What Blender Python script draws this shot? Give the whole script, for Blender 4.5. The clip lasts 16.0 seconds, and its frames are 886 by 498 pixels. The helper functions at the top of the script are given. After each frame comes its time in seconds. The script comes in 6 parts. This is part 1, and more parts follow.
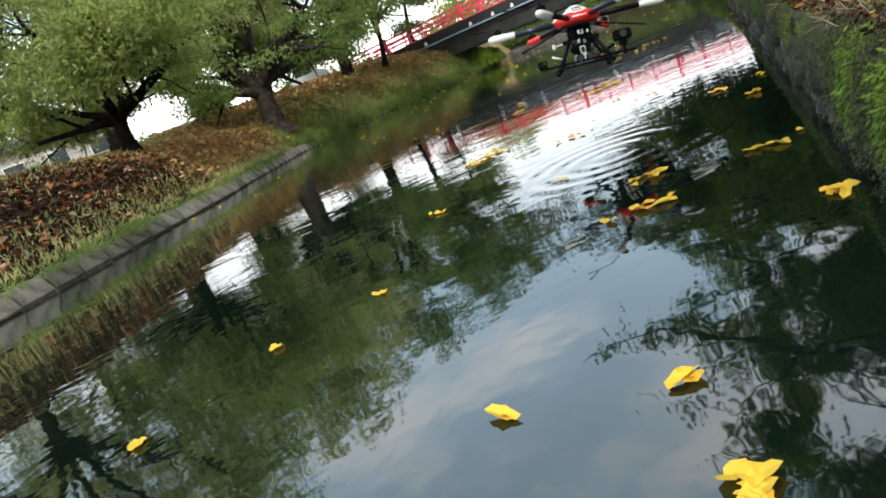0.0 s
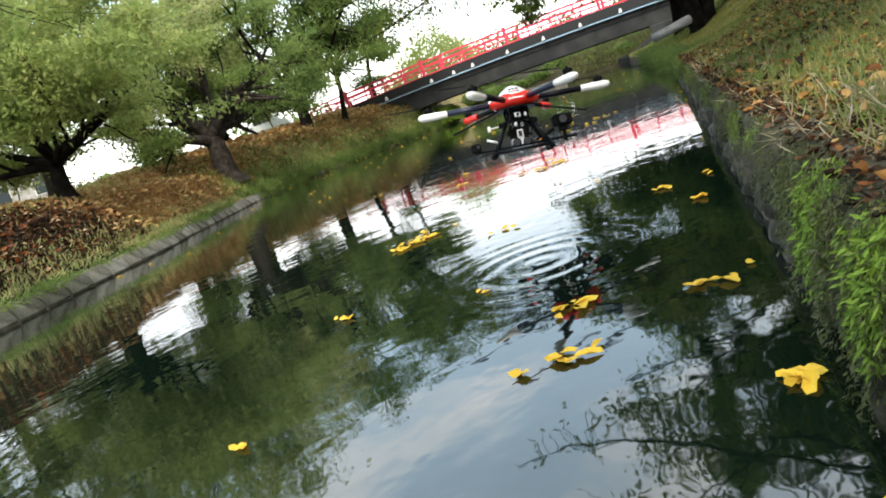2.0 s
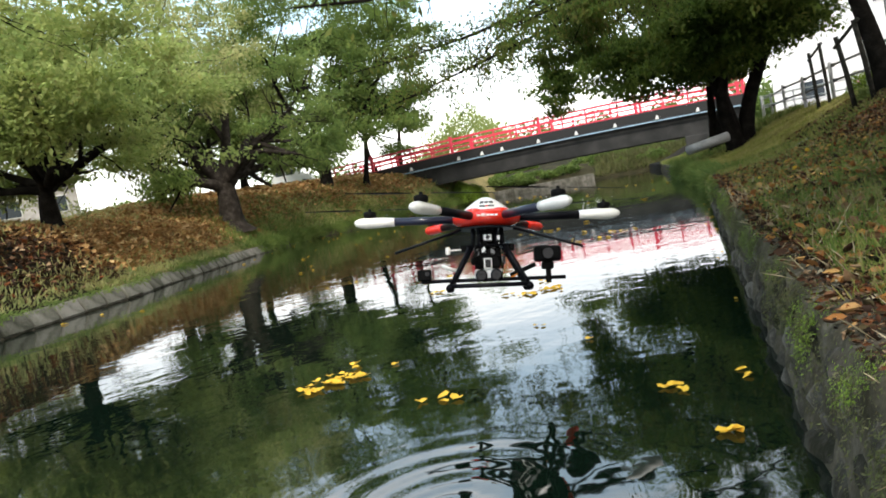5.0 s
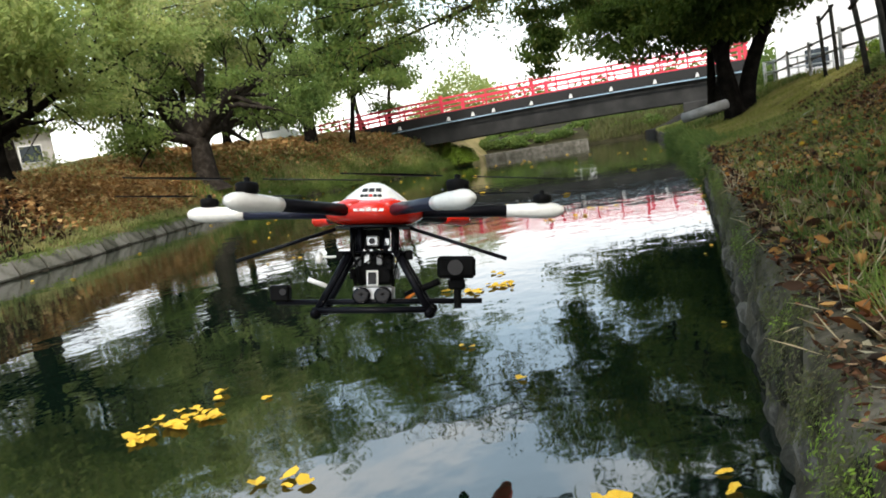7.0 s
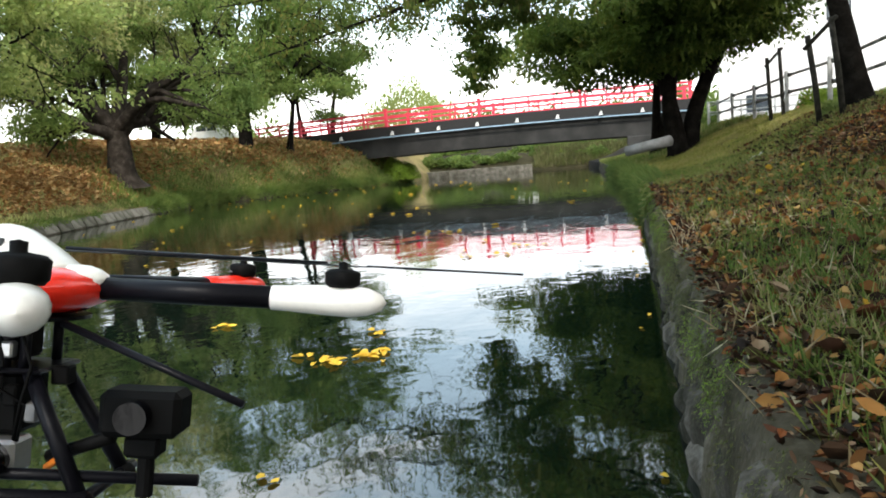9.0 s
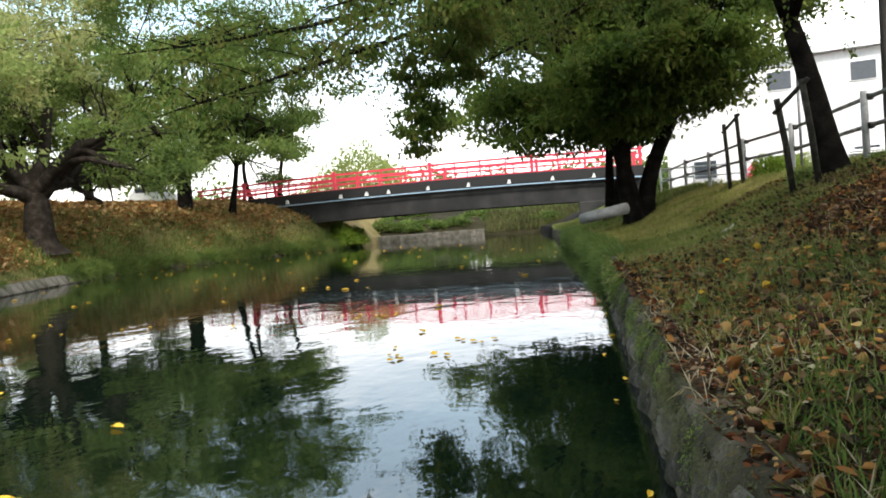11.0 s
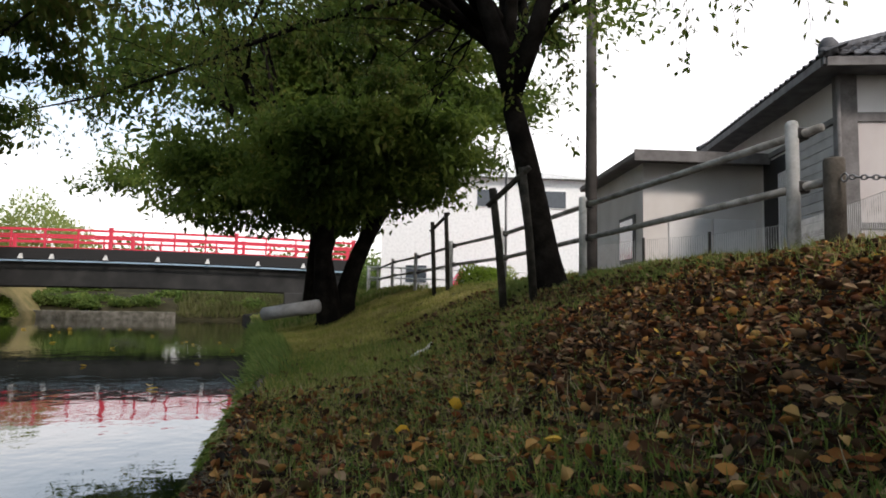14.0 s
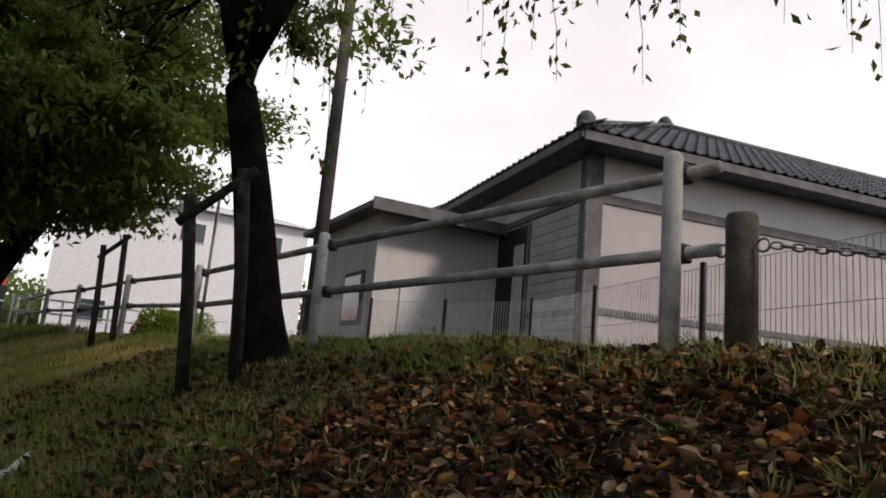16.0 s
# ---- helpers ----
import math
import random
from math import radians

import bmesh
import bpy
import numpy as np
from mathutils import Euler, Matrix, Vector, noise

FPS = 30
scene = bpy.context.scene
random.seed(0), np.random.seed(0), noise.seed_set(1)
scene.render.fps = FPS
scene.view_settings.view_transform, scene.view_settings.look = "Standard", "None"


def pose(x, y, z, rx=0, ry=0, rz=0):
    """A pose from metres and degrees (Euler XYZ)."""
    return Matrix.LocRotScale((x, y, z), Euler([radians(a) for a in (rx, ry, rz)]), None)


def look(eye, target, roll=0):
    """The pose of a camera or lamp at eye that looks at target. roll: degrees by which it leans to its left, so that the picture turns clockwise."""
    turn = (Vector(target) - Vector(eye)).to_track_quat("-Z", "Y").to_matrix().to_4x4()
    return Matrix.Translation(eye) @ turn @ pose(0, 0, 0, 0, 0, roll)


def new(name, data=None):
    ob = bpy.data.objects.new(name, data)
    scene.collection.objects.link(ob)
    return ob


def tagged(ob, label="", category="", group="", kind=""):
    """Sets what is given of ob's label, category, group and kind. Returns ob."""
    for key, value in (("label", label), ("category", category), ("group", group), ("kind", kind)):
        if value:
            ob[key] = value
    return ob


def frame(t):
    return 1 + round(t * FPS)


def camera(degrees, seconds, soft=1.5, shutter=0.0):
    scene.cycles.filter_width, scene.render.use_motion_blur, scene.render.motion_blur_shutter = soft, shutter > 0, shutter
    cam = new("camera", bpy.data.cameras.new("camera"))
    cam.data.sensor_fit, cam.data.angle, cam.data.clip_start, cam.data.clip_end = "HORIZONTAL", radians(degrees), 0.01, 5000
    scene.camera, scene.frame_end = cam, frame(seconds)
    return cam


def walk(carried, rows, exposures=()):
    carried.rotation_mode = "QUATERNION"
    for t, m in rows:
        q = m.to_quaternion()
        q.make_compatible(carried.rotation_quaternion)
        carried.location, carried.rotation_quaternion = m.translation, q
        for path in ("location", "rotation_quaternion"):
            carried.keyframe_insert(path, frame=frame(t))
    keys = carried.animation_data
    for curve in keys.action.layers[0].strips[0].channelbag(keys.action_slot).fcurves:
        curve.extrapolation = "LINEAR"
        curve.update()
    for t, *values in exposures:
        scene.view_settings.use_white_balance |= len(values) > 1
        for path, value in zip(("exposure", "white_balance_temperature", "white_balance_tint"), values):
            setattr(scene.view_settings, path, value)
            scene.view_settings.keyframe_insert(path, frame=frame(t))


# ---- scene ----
cam = camera(66.0, 16.0, soft=1.8)
PATH = [
    (0, (1.144, 0.074, 0.864), (0.284, 1.82, 0.404), -22.2),
    (0.5, (1.119, 0.267, 0.904), (0.424, 2.079, 0.419), -21.7),
    (1, (1.15, 0.464, 0.938), (0.466, 2.288, 0.488), -22.9),
    (1.5, (1.209, 0.635, 0.928), (0.523, 2.469, 0.521), -21.6),
    (2, (1.248, 0.828, 0.96), (0.531, 2.658, 0.593), -19.4),
    (2.5, (1.256, 1.072, 1.039), (0.501, 2.896, 0.718), -16.4),
    (3, (1.229, 1.309, 1.024), (0.414, 3.119, 0.783), -13.6),
    (3.5, (1.26, 1.579, 1.052), (0.448, 3.398, 0.869), -13.1),
    (4, (1.261, 1.86, 1.044), (0.532, 3.716, 0.899), -11.5),
    (6.5, (1.278, 3.434, 1.053), (0.554, 5.29, 0.873), -9.7),
    (7, (1.337, 3.767, 1.055), (0.625, 5.616, 0.786), -9.2),
    (7.5, (1.337, 4.151, 1.007), (0.67, 6.017, 0.736), -8.4),
    (8, (1.372, 4.504, 1.03), (0.742, 6.382, 0.751), -7.8),
    (8.5, (1.367, 4.864, 1.026), (0.777, 6.755, 0.752), -6.0),
    (11, (1.204, 6.745, 1.157), (0.796, 8.702, 1.084), -4.4),
    (11.5, (1.243, 7.306, 1.18), (0.894, 9.274, 1.109), -5.0),
    (12, (1.314, 7.892, 1.206), (1.01, 9.868, 1.127), -4.4),
    (12.5, (1.433, 8.493, 1.235), (1.226, 10.483, 1.208), -3.0),
    (13, (1.598, 9.08, 1.237), (1.564, 11.079, 1.271), -2.9),
    (13.5, (1.792, 9.618, 1.215), (1.975, 11.607, 1.316), -0.5),
    (14, (1.993, 10.157, 1.231), (2.393, 12.109, 1.401), 1.1),
    (14.5, (2.175, 10.772, 1.289), (2.78, 12.665, 1.511), 1.9),
    (15, (2.425, 11.438, 1.335), (3.198, 13.263, 1.603), 3.2),
    (15.5, (2.657, 12.123, 1.412), (3.62, 13.847, 1.731), 4.2),
    (16, (2.847, 12.776, 1.501), (3.989, 14.377, 1.868), 5.2),
]
walk(cam, [(t, look(eye, target, roll)) for t, eye, target, roll in PATH],
     exposures=[(0, -0.12, 6600, 10), (1, 0.14, 6700, 10), (2, 0.2, 6700, 10), (4, 0.1, 6750, 11), (6.5, -0.14, 6750, 11), (7.5, 0.12, 6750, 11), (8.5, 0.24, 6700, 10), (11, 0.04, 6750, 12), (13, -0.40, 6750, 14), (14.5, -0.76, 6850, 19), (16, -1.15, 6950, 22)])

# ---- world, sun, exposure ----
SUN_ELEV, SUN_AZ = radians(46), radians(168)
world = bpy.data.worlds.new("overcast_sky")
scene.world = world
world.use_nodes = True
wn, wlk = world.node_tree.nodes, world.node_tree.links
wn.clear()
w_out = wn.new("ShaderNodeOutputWorld")
w_sky = wn.new("ShaderNodeTexSky")
w_sky.sky_type = "NISHITA"
w_sky.sun_disc = False
w_sky.sun_elevation, w_sky.sun_rotation = SUN_ELEV, SUN_AZ
w_bg = wn.new("ShaderNodeBackground")
w_bg.inputs["Strength"].default_value = 0.15
w_cloud = wn.new("ShaderNodeBackground")
w_cloud.inputs["Color"].default_value = (0.88, 0.95, 1.0, 1)
w_cloud.inputs["Strength"].default_value = 2.7
w_mix = wn.new("ShaderNodeMixShader")
w_tc = wn.new("ShaderNodeTexCoord")
w_map = wn.new("ShaderNodeMapping")
w_map.inputs["Scale"].default_value = (1.0, 1.0, 2.6)
w_noise = wn.new("ShaderNodeTexNoise")
w_noise.inputs["Scale"].default_value = 2.3
w_noise.inputs["Detail"].default_value = 7
w_noise.inputs["Roughness"].default_value = 0.55
w_ramp = wn.new("ShaderNodeValToRGB")
w_ramp.color_ramp.elements[0].position, w_ramp.color_ramp.elements[1].position = 0.36, 0.56
w_ramp.color_ramp.elements[0].color = (0.86, 0.86, 0.86, 1)
wlk.new(w_tc.outputs["Generated"], w_map.inputs["Vector"])
wlk.new(w_map.outputs["Vector"], w_noise.inputs["Vector"])
wlk.new(w_noise.outputs["Fac"], w_ramp.inputs["Fac"])
w_sep = wn.new("ShaderNodeSeparateXYZ")
w_el = wn.new("ShaderNodeMapRange")
w_el.inputs["From Min"].default_value, w_el.inputs["From Max"].default_value = 0.22, 0.6
w_el.inputs["To Min"].default_value, w_el.inputs["To Max"].default_value = 1.0, 0.85
w_cov = wn.new("ShaderNodeMath")
w_cov.operation = "MULTIPLY"
wlk.new(w_tc.outputs["Generated"], w_sep.inputs[0])
wlk.new(w_sep.outputs["Z"], w_el.inputs["Value"])
# thin cloud: white and slightly warm low down, blue showing through higher up
w_noise2 = wn.new("ShaderNodeTexNoise")
w_noise2.inputs["Scale"].default_value, w_noise2.inputs["Detail"].default_value = 3.1, 6
wlk.new(w_map.outputs["Vector"], w_noise2.inputs["Vector"])
w_thin = wn.new("ShaderNodeMapRange")
w_thin.inputs["From Min"].default_value, w_thin.inputs["From Max"].default_value = 0.09, 0.27
w_patch = wn.new("ShaderNodeMapRange")
w_patch.inputs["From Min"].default_value, w_patch.inputs["From Max"].default_value = 0.24, 0.46
w_blue = wn.new("ShaderNodeMath")
w_blue.operation = "MULTIPLY"
wlk.new(w_sep.outputs["Z"], w_thin.inputs["Value"])
wlk.new(w_noise2.outputs["Fac"], w_patch.inputs["Value"])
wlk.new(w_thin.outputs["Result"], w_blue.inputs[0])
wlk.new(w_patch.outputs["Result"], w_blue.inputs[1])
w_tint = wn.new("ShaderNodeValToRGB")
w_tint.color_ramp.elements[0].color = (0.97, 0.985, 0.98, 1)
w_tint.color_ramp.elements[1].color = (0.47, 0.64, 0.79, 1)
# the cloud is thicker towards the east
w_east = wn.new("ShaderNodeMapRange")
w_east.inputs["From Min"].default_value, w_east.inputs["From Max"].default_value = -0.05, 0.35
w_east.inputs["To Min"].default_value, w_east.inputs["To Max"].default_value = 1.0, 0.12
w_open = wn.new("ShaderNodeMath")
w_open.operation = "MULTIPLY"
wlk.new(w_sep.outputs["X"], w_east.inputs["Value"])
wlk.new(w_blue.outputs[0], w_open.inputs[0])
wlk.new(w_east.outputs["Result"], w_open.inputs[1])
wlk.new(w_open.outputs[0], w_tint.inputs["Fac"])
wlk.new(w_tint.outputs["Color"], w_cloud.inputs["Color"])
wlk.new(w_ramp.outputs["Color"], w_cov.inputs[0])
wlk.new(w_el.outputs["Result"], w_cov.inputs[1])
wlk.new(w_cov.outputs[0], w_mix.inputs["Fac"])
wlk.new(w_sky.outputs["Color"], w_bg.inputs["Color"])
wlk.new(w_bg.outputs["Background"], w_mix.inputs[1])
wlk.new(w_cloud.outputs["Background"], w_mix.inputs[2])
wlk.new(w_mix.outputs["Shader"], w_out.inputs["Surface"])

sun_data = bpy.data.lights.new("sun", "SUN")
sun_data.energy, sun_data.angle, sun_data.color = 4.4, radians(9), (1.0, 0.96, 0.9)
sun = new("sun", sun_data)
sun.matrix_world = look((0, 0, 60), (-60 * math.sin(SUN_AZ) / math.tan(SUN_ELEV), -60 * math.cos(SUN_AZ) / math.tan(SUN_ELEV), 0))


# ---- materials ----
def mat(name, cols, scale=3.0, rough=0.8, bump=0.3, fine=40.0, metal=0.0, spec=0.12, island=0.0, obj_random=0.0, coat=0.0, detail=6):
    """Noise-mixed colours with grain bump. cols: two or three colours. island / obj_random: share of per-piece variation."""
    m = bpy.data.materials.new(name)
    m.use_nodes = True
    n, l = m.node_tree.nodes, m.node_tree.links
    b = n["Principled BSDF"]
    b.inputs["Roughness"].default_value = rough
    b.inputs["Metallic"].default_value = metal
    b.inputs["Specular IOR Level"].default_value = spec
    b.inputs["Coat Weight"].default_value = coat
    tc = n.new("ShaderNodeTexCoord")
    noi = n.new("ShaderNodeTexNoise")
    noi.inputs["Scale"].default_value, noi.inputs["Detail"].default_value = scale, detail
    fin = n.new("ShaderNodeTexNoise")
    fin.inputs["Scale"].default_value, fin.inputs["Detail"].default_value = fine, 4
    l.new(tc.outputs["Object"], noi.inputs["Vector"])
    l.new(tc.outputs["Object"], fin.inputs["Vector"])
    mix = n.new("ShaderNodeMath")
    mix.operation = "MULTIPLY_ADD"
    mix.inputs[1].default_value = 0.35
    l.new(fin.outputs["Fac"], mix.inputs[0])
    l.new(noi.outputs["Fac"], mix.inputs[2])
    fac = mix.outputs[0]
    if island or obj_random:
        src = n.new("ShaderNodeNewGeometry").outputs["Random Per Island"] if island else n.new("ShaderNodeObjectInfo").outputs["Random"]
        ad = n.new("ShaderNodeMath")
        ad.operation = "MULTIPLY_ADD"
        ad.inputs[1].default_value = island or obj_random
        l.new(src, ad.inputs[0])
        sub = n.new("ShaderNodeMath")
        sub.operation = "SUBTRACT"
        sub.inputs[1].default_value = (island or obj_random) / 2
        l.new(fac, sub.inputs[0])
        l.new(sub.outputs[0], ad.inputs[2])
        fac = ad.outputs[0]
    ramp = n.new("ShaderNodeValToRGB")
    els = ramp.color_ramp.elements
    lo, hi = 0.42, 0.92
    els[0].position, els[1].position = lo, hi
    els[0].color, els[1].color = (*cols[0], 1), (*cols[-1], 1)
    for k, c in enumerate(cols[1:-1]):
        e = els.new(lo + (hi - lo) * (k + 1) / (len(cols) - 1))
        e.color = (*c, 1)
    l.new(fac, ramp.inputs["Fac"])
    l.new(ramp.outputs["Color"], b.inputs["Base Color"])
    if bump:
        bp = n.new("ShaderNodeBump")
        bp.inputs["Strength"].default_value, bp.inputs["Distance"].default_value = bump, 0.02
        l.new(fac, bp.inputs["Height"])
        l.new(bp.outputs["Normal"], b.inputs["Normal"])
    return m


def leaf_mat(name, cols, trans=0.35, rough=0.55, single=0.4, size=0.9):
    """Foliage: a colour for each leaf and each spray, gloss, and light that passes through."""
    m = bpy.data.materials.new(name)
    m.use_nodes = True
    n, l = m.node_tree.nodes, m.node_tree.links
    b, out = n["Principled BSDF"], n["Material Output"]
    b.inputs["Roughness"].default_value = rough
    b.inputs["Specular IOR Level"].default_value = 0.15
    geo = n.new("ShaderNodeNewGeometry")
    ramp = n.new("ShaderNodeValToRGB")
    els = ramp.color_ramp.elements
    els[0].color, els[1].color = (*cols[0], 1), (*cols[-1], 1)
    for k, c in enumerate(cols[1:-1]):
        els.new((k + 1) / (len(cols) - 1)).color = (*c, 1)
    tc = n.new("ShaderNodeTexCoord")
    spray = n.new("ShaderNodeTexNoise")
    spray.inputs["Scale"].default_value, spray.inputs["Detail"].default_value = size, 3
    wide = n.new("ShaderNodeMapRange")
    wide.inputs["From Min"].default_value, wide.inputs["From Max"].default_value = 0.28, 0.72
    both = n.new("ShaderNodeMix")
    both.inputs["Factor"].default_value = single
    l.new(tc.outputs["Object"], spray.inputs["Vector"])
    l.new(spray.outputs["Fac"], wide.inputs["Value"])
    l.new(wide.outputs["Result"], both.inputs["A"])
    l.new(geo.outputs["Random Per Island"], both.inputs["B"])
    l.new(both.outputs["Result"], ramp.inputs["Fac"])
    noi = n.new("ShaderNodeTexNoise")
    noi.inputs["Scale"].default_value = 0.7
    l.new(tc.outputs["Object"], noi.inputs["Vector"])
    hsv = n.new("ShaderNodeHueSaturation")
    mr = n.new("ShaderNodeMapRange")
    mr.inputs["From Min"].default_value, mr.inputs["From Max"].default_value = 0.3, 0.7
    mr.inputs["To Min"].default_value, mr.inputs["To Max"].default_value = 0.78, 1.3
    l.new(noi.outputs["Fac"], mr.inputs["Value"])
    l.new(mr.outputs["Result"], hsv.inputs["Value"])
    l.new(ramp.outputs["Color"], hsv.inputs["Color"])
    l.new(hsv.outputs["Color"], b.inputs["Base Color"])
    tr = n.new("ShaderNodeBsdfTranslucent")
    l.new(hsv.outputs["Color"], tr.inputs["Color"])
    ms = n.new("ShaderNodeMixShader")
    ms.inputs["Fac"].default_value = trans
    l.new(b.outputs["BSDF"], ms.inputs[1])
    l.new(tr.outputs["BSDF"], ms.inputs[2])
    l.new(ms.outputs["Shader"], out.inputs["Surface"])
    return m


def plain(name, col, rough=0.5, metal=0.0, spec=0.4, coat=0.0):
    return mat(name, [tuple(c * 0.85 for c in col), col, tuple(min(1, c * 1.08) for c in col)], 6.0, rough, 0.05, 90.0, metal, spec, coat=coat)


# embankment soil only; darkened to carry the shade under the bridge
M_GRASS = mat("bridge_shaded_grass_soil", [(0.012, 0.012, 0.006), (0.025, 0.023, 0.011), (0.05, 0.043, 0.022)], 1.2, 0.95, 0.8, 30)
# earth colour lowered to hold the shade between leaves and blades
M_EARTH = mat("shade_darkened_leafy_earth", [(0.006, 0.005, 0.003), (0.015, 0.011, 0.006), (0.036, 0.025, 0.013)], 1.5, 0.95, 0.9, 35)
M_THATCH = mat("tan_green_turf", [(0.085, 0.085, 0.034), (0.175, 0.145, 0.06), (0.27, 0.205, 0.095)], 1.2, 0.95, 1.0, 28)
M_WALLR = mat("mossy_concrete", [(0.026, 0.024, 0.013), (0.068, 0.058, 0.038), (0.17, 0.145, 0.11)], 4.0, 0.92, 1.0, 48)
M_BLOCK = mat("weathered_stone_block", [(0.05, 0.05, 0.036), (0.13, 0.125, 0.10), (0.24, 0.225, 0.195)], 3.0, 0.9, 0.9, 30, obj_random=0.35)
M_RUBBLE = mat("mossy_rubble_stone", [(0.02, 0.019, 0.011), (0.06, 0.053, 0.041), (0.17, 0.15, 0.125)], 9, 0.92, 1.0, 60, obj_random=0.35)
M_ASPHALT = mat("asphalt", [(0.06, 0.06, 0.06), (0.11, 0.11, 0.11), (0.16, 0.16, 0.155)], 0.8, 0.9, 0.3, 60)
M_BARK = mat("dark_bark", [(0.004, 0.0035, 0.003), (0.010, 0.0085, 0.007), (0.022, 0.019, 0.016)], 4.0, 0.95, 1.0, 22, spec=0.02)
M_BARK2 = mat("grey_brown_bark", [(0.010, 0.008, 0.006), (0.024, 0.019, 0.015), (0.055, 0.047, 0.04)], 4.0, 0.95, 1.0, 22)
M_STAKE = mat("weathered_stake_wood", [(0.012, 0.011, 0.009), (0.03, 0.027, 0.021), (0.07, 0.063, 0.05)], 8, 0.9, 0.6, 60)
M_RED = plain("vermilion_paint", (0.68, 0.05, 0.085), 0.45)
M_GIRDER = mat("weathered_steel_girder", [(0.016, 0.016, 0.016), (0.03, 0.03, 0.029), (0.05, 0.049, 0.047)], 0.8, 0.75, 0.2, 30)
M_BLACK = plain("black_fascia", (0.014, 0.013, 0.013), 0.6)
M_PIPE = plain("pale_blue_pipe_paint", (0.30, 0.42, 0.52), 0.4)
M_WHITE = plain("white_paint", (0.72, 0.72, 0.7), 0.5)
M_POSTW = mat("peeling_white_post", [(0.25, 0.25, 0.23), (0.48, 0.48, 0.46), (0.62, 0.62, 0.6)], 6, 0.7, 0.2, 50)
M_RAILG = mat("greyed_rail_paint", [(0.12, 0.115, 0.10), (0.25, 0.24, 0.22), (0.4, 0.39, 0.36)], 6, 0.7, 0.3, 50)
M_BROWN = mat("brown_post_concrete", [(0.05, 0.042, 0.034), (0.09, 0.078, 0.064), (0.13, 0.115, 0.095)], 5, 0.85, 0.5, 40)
M_STEEL = plain("dull_galvanised_steel", (0.22, 0.22, 0.22), 0.45, 0.8)
M_DARKMETAL = plain("dark_fence_metal", (0.03, 0.028, 0.026), 0.5, 0.4)
M_PLASTER = mat("beige_plaster", [(0.42, 0.375, 0.355), (0.50, 0.455, 0.435), (0.56, 0.52, 0.495)], 1.0, 0.9, 0.1, 70)
M_ANNEX = mat("pale_beige_plaster", [(0.55, 0.515, 0.475), (0.64, 0.60, 0.56), (0.70, 0.67, 0.63)], 1.0, 0.9, 0.1, 70)
M_PLASTERW = mat("white_plaster", [(0.60, 0.58, 0.555), (0.69, 0.67, 0.645), (0.75, 0.735, 0.71)], 1.0, 0.9, 0.1, 70)
M_TRIM = mat("grey_wood_trim", [(0.10, 0.095, 0.09), (0.16, 0.15, 0.145), (0.21, 0.2, 0.195)], 4, 0.8, 0.3, 40)
M_SIDING = mat("grey_siding", [(0.34, 0.325, 0.305), (0.43, 0.41, 0.39), (0.5, 0.48, 0.46)], 2, 0.85, 0.2, 40, obj_random=0.2)
M_TILE = mat("dark_roof_tile", [(0.05, 0.05, 0.055), (0.09, 0.09, 0.095), (0.15, 0.15, 0.155)], 3, 0.55, 0.3, 40, obj_random=0.2)
M_SHED = mat("shed_roof_sheet", [(0.10, 0.085, 0.075), (0.15, 0.13, 0.12), (0.2, 0.18, 0.17)], 2, 0.6, 0.2, 40)
M_GLASSD = plain("dark_window_glass", (0.05, 0.06, 0.07), 0.06, 0.0, 0.6)
M_LOG = mat("grey_concrete_pipe", [(0.16, 0.155, 0.15), (0.26, 0.25, 0.24), (0.34, 0.33, 0.32)], 4, 0.85, 0.4, 40)
M_STICK = mat("bleached_stick", [(0.3, 0.27, 0.22), (0.48, 0.45, 0.4), (0.6, 0.57, 0.52)], 8, 0.9, 0.5, 60)
M_POLE = mat("concrete_pole", [(0.055, 0.048, 0.044), (0.085, 0.076, 0.07), (0.12, 0.11, 0.10)], 3, 0.85, 0.2, 40)

L_CHERRY = leaf_mat("cherry_leaves", [(0.145, 0.205, 0.06), (0.21, 0.275, 0.08), (0.29, 0.345, 0.11), (0.37, 0.40, 0.14), (0.45, 0.42, 0.17)], 0.7)
L_YELLOWING = leaf_mat("yellowing_leaves", [(0.205, 0.26, 0.095), (0.285, 0.33, 0.125), (0.38, 0.40, 0.165), (0.48, 0.45, 0.20), (0.57, 0.48, 0.23)], 0.7)
L_GREEN = leaf_mat("mid_green_leaves", [(0.065, 0.11, 0.03), (0.10, 0.155, 0.038), (0.145, 0.20, 0.05), (0.21, 0.245, 0.068)], 0.58)
L_MID = leaf_mat("summer_green_leaves", [(0.09, 0.145, 0.042), (0.135, 0.20, 0.054), (0.19, 0.25, 0.07), (0.27, 0.30, 0.095)], 0.64)
L_BROAD = leaf_mat("dense_dark_green_leaves", [(0.036, 0.066, 0.013), (0.06, 0.10, 0.018), (0.095, 0.14, 0.026), (0.14, 0.18, 0.036), (0.22, 0.185, 0.05)], 0.58, size=0.7)
L_NEAR = leaf_mat("green_cherry_leaves", [(0.036, 0.068, 0.013), (0.062, 0.108, 0.02), (0.10, 0.15, 0.028), (0.15, 0.145, 0.036), (0.05, 0.088, 0.017)], 0.55, single=0.5)
# brown litter colours, lowered to include the shade under the trees
L_LITTER = leaf_mat("shade_darkened_brown_leaves", [(0.012, 0.008, 0.006), (0.032, 0.018, 0.010), (0.066, 0.035, 0.018), (0.125, 0.066, 0.032), (0.32, 0.22, 0.13), (0.11, 0.038, 0.016), (0.024, 0.014, 0.009), (0.22, 0.07, 0.022), (0.048, 0.024, 0.013), (0.016, 0.010, 0.007), (0.085, 0.062, 0.024)], 0.1, 0.75, 1.0)
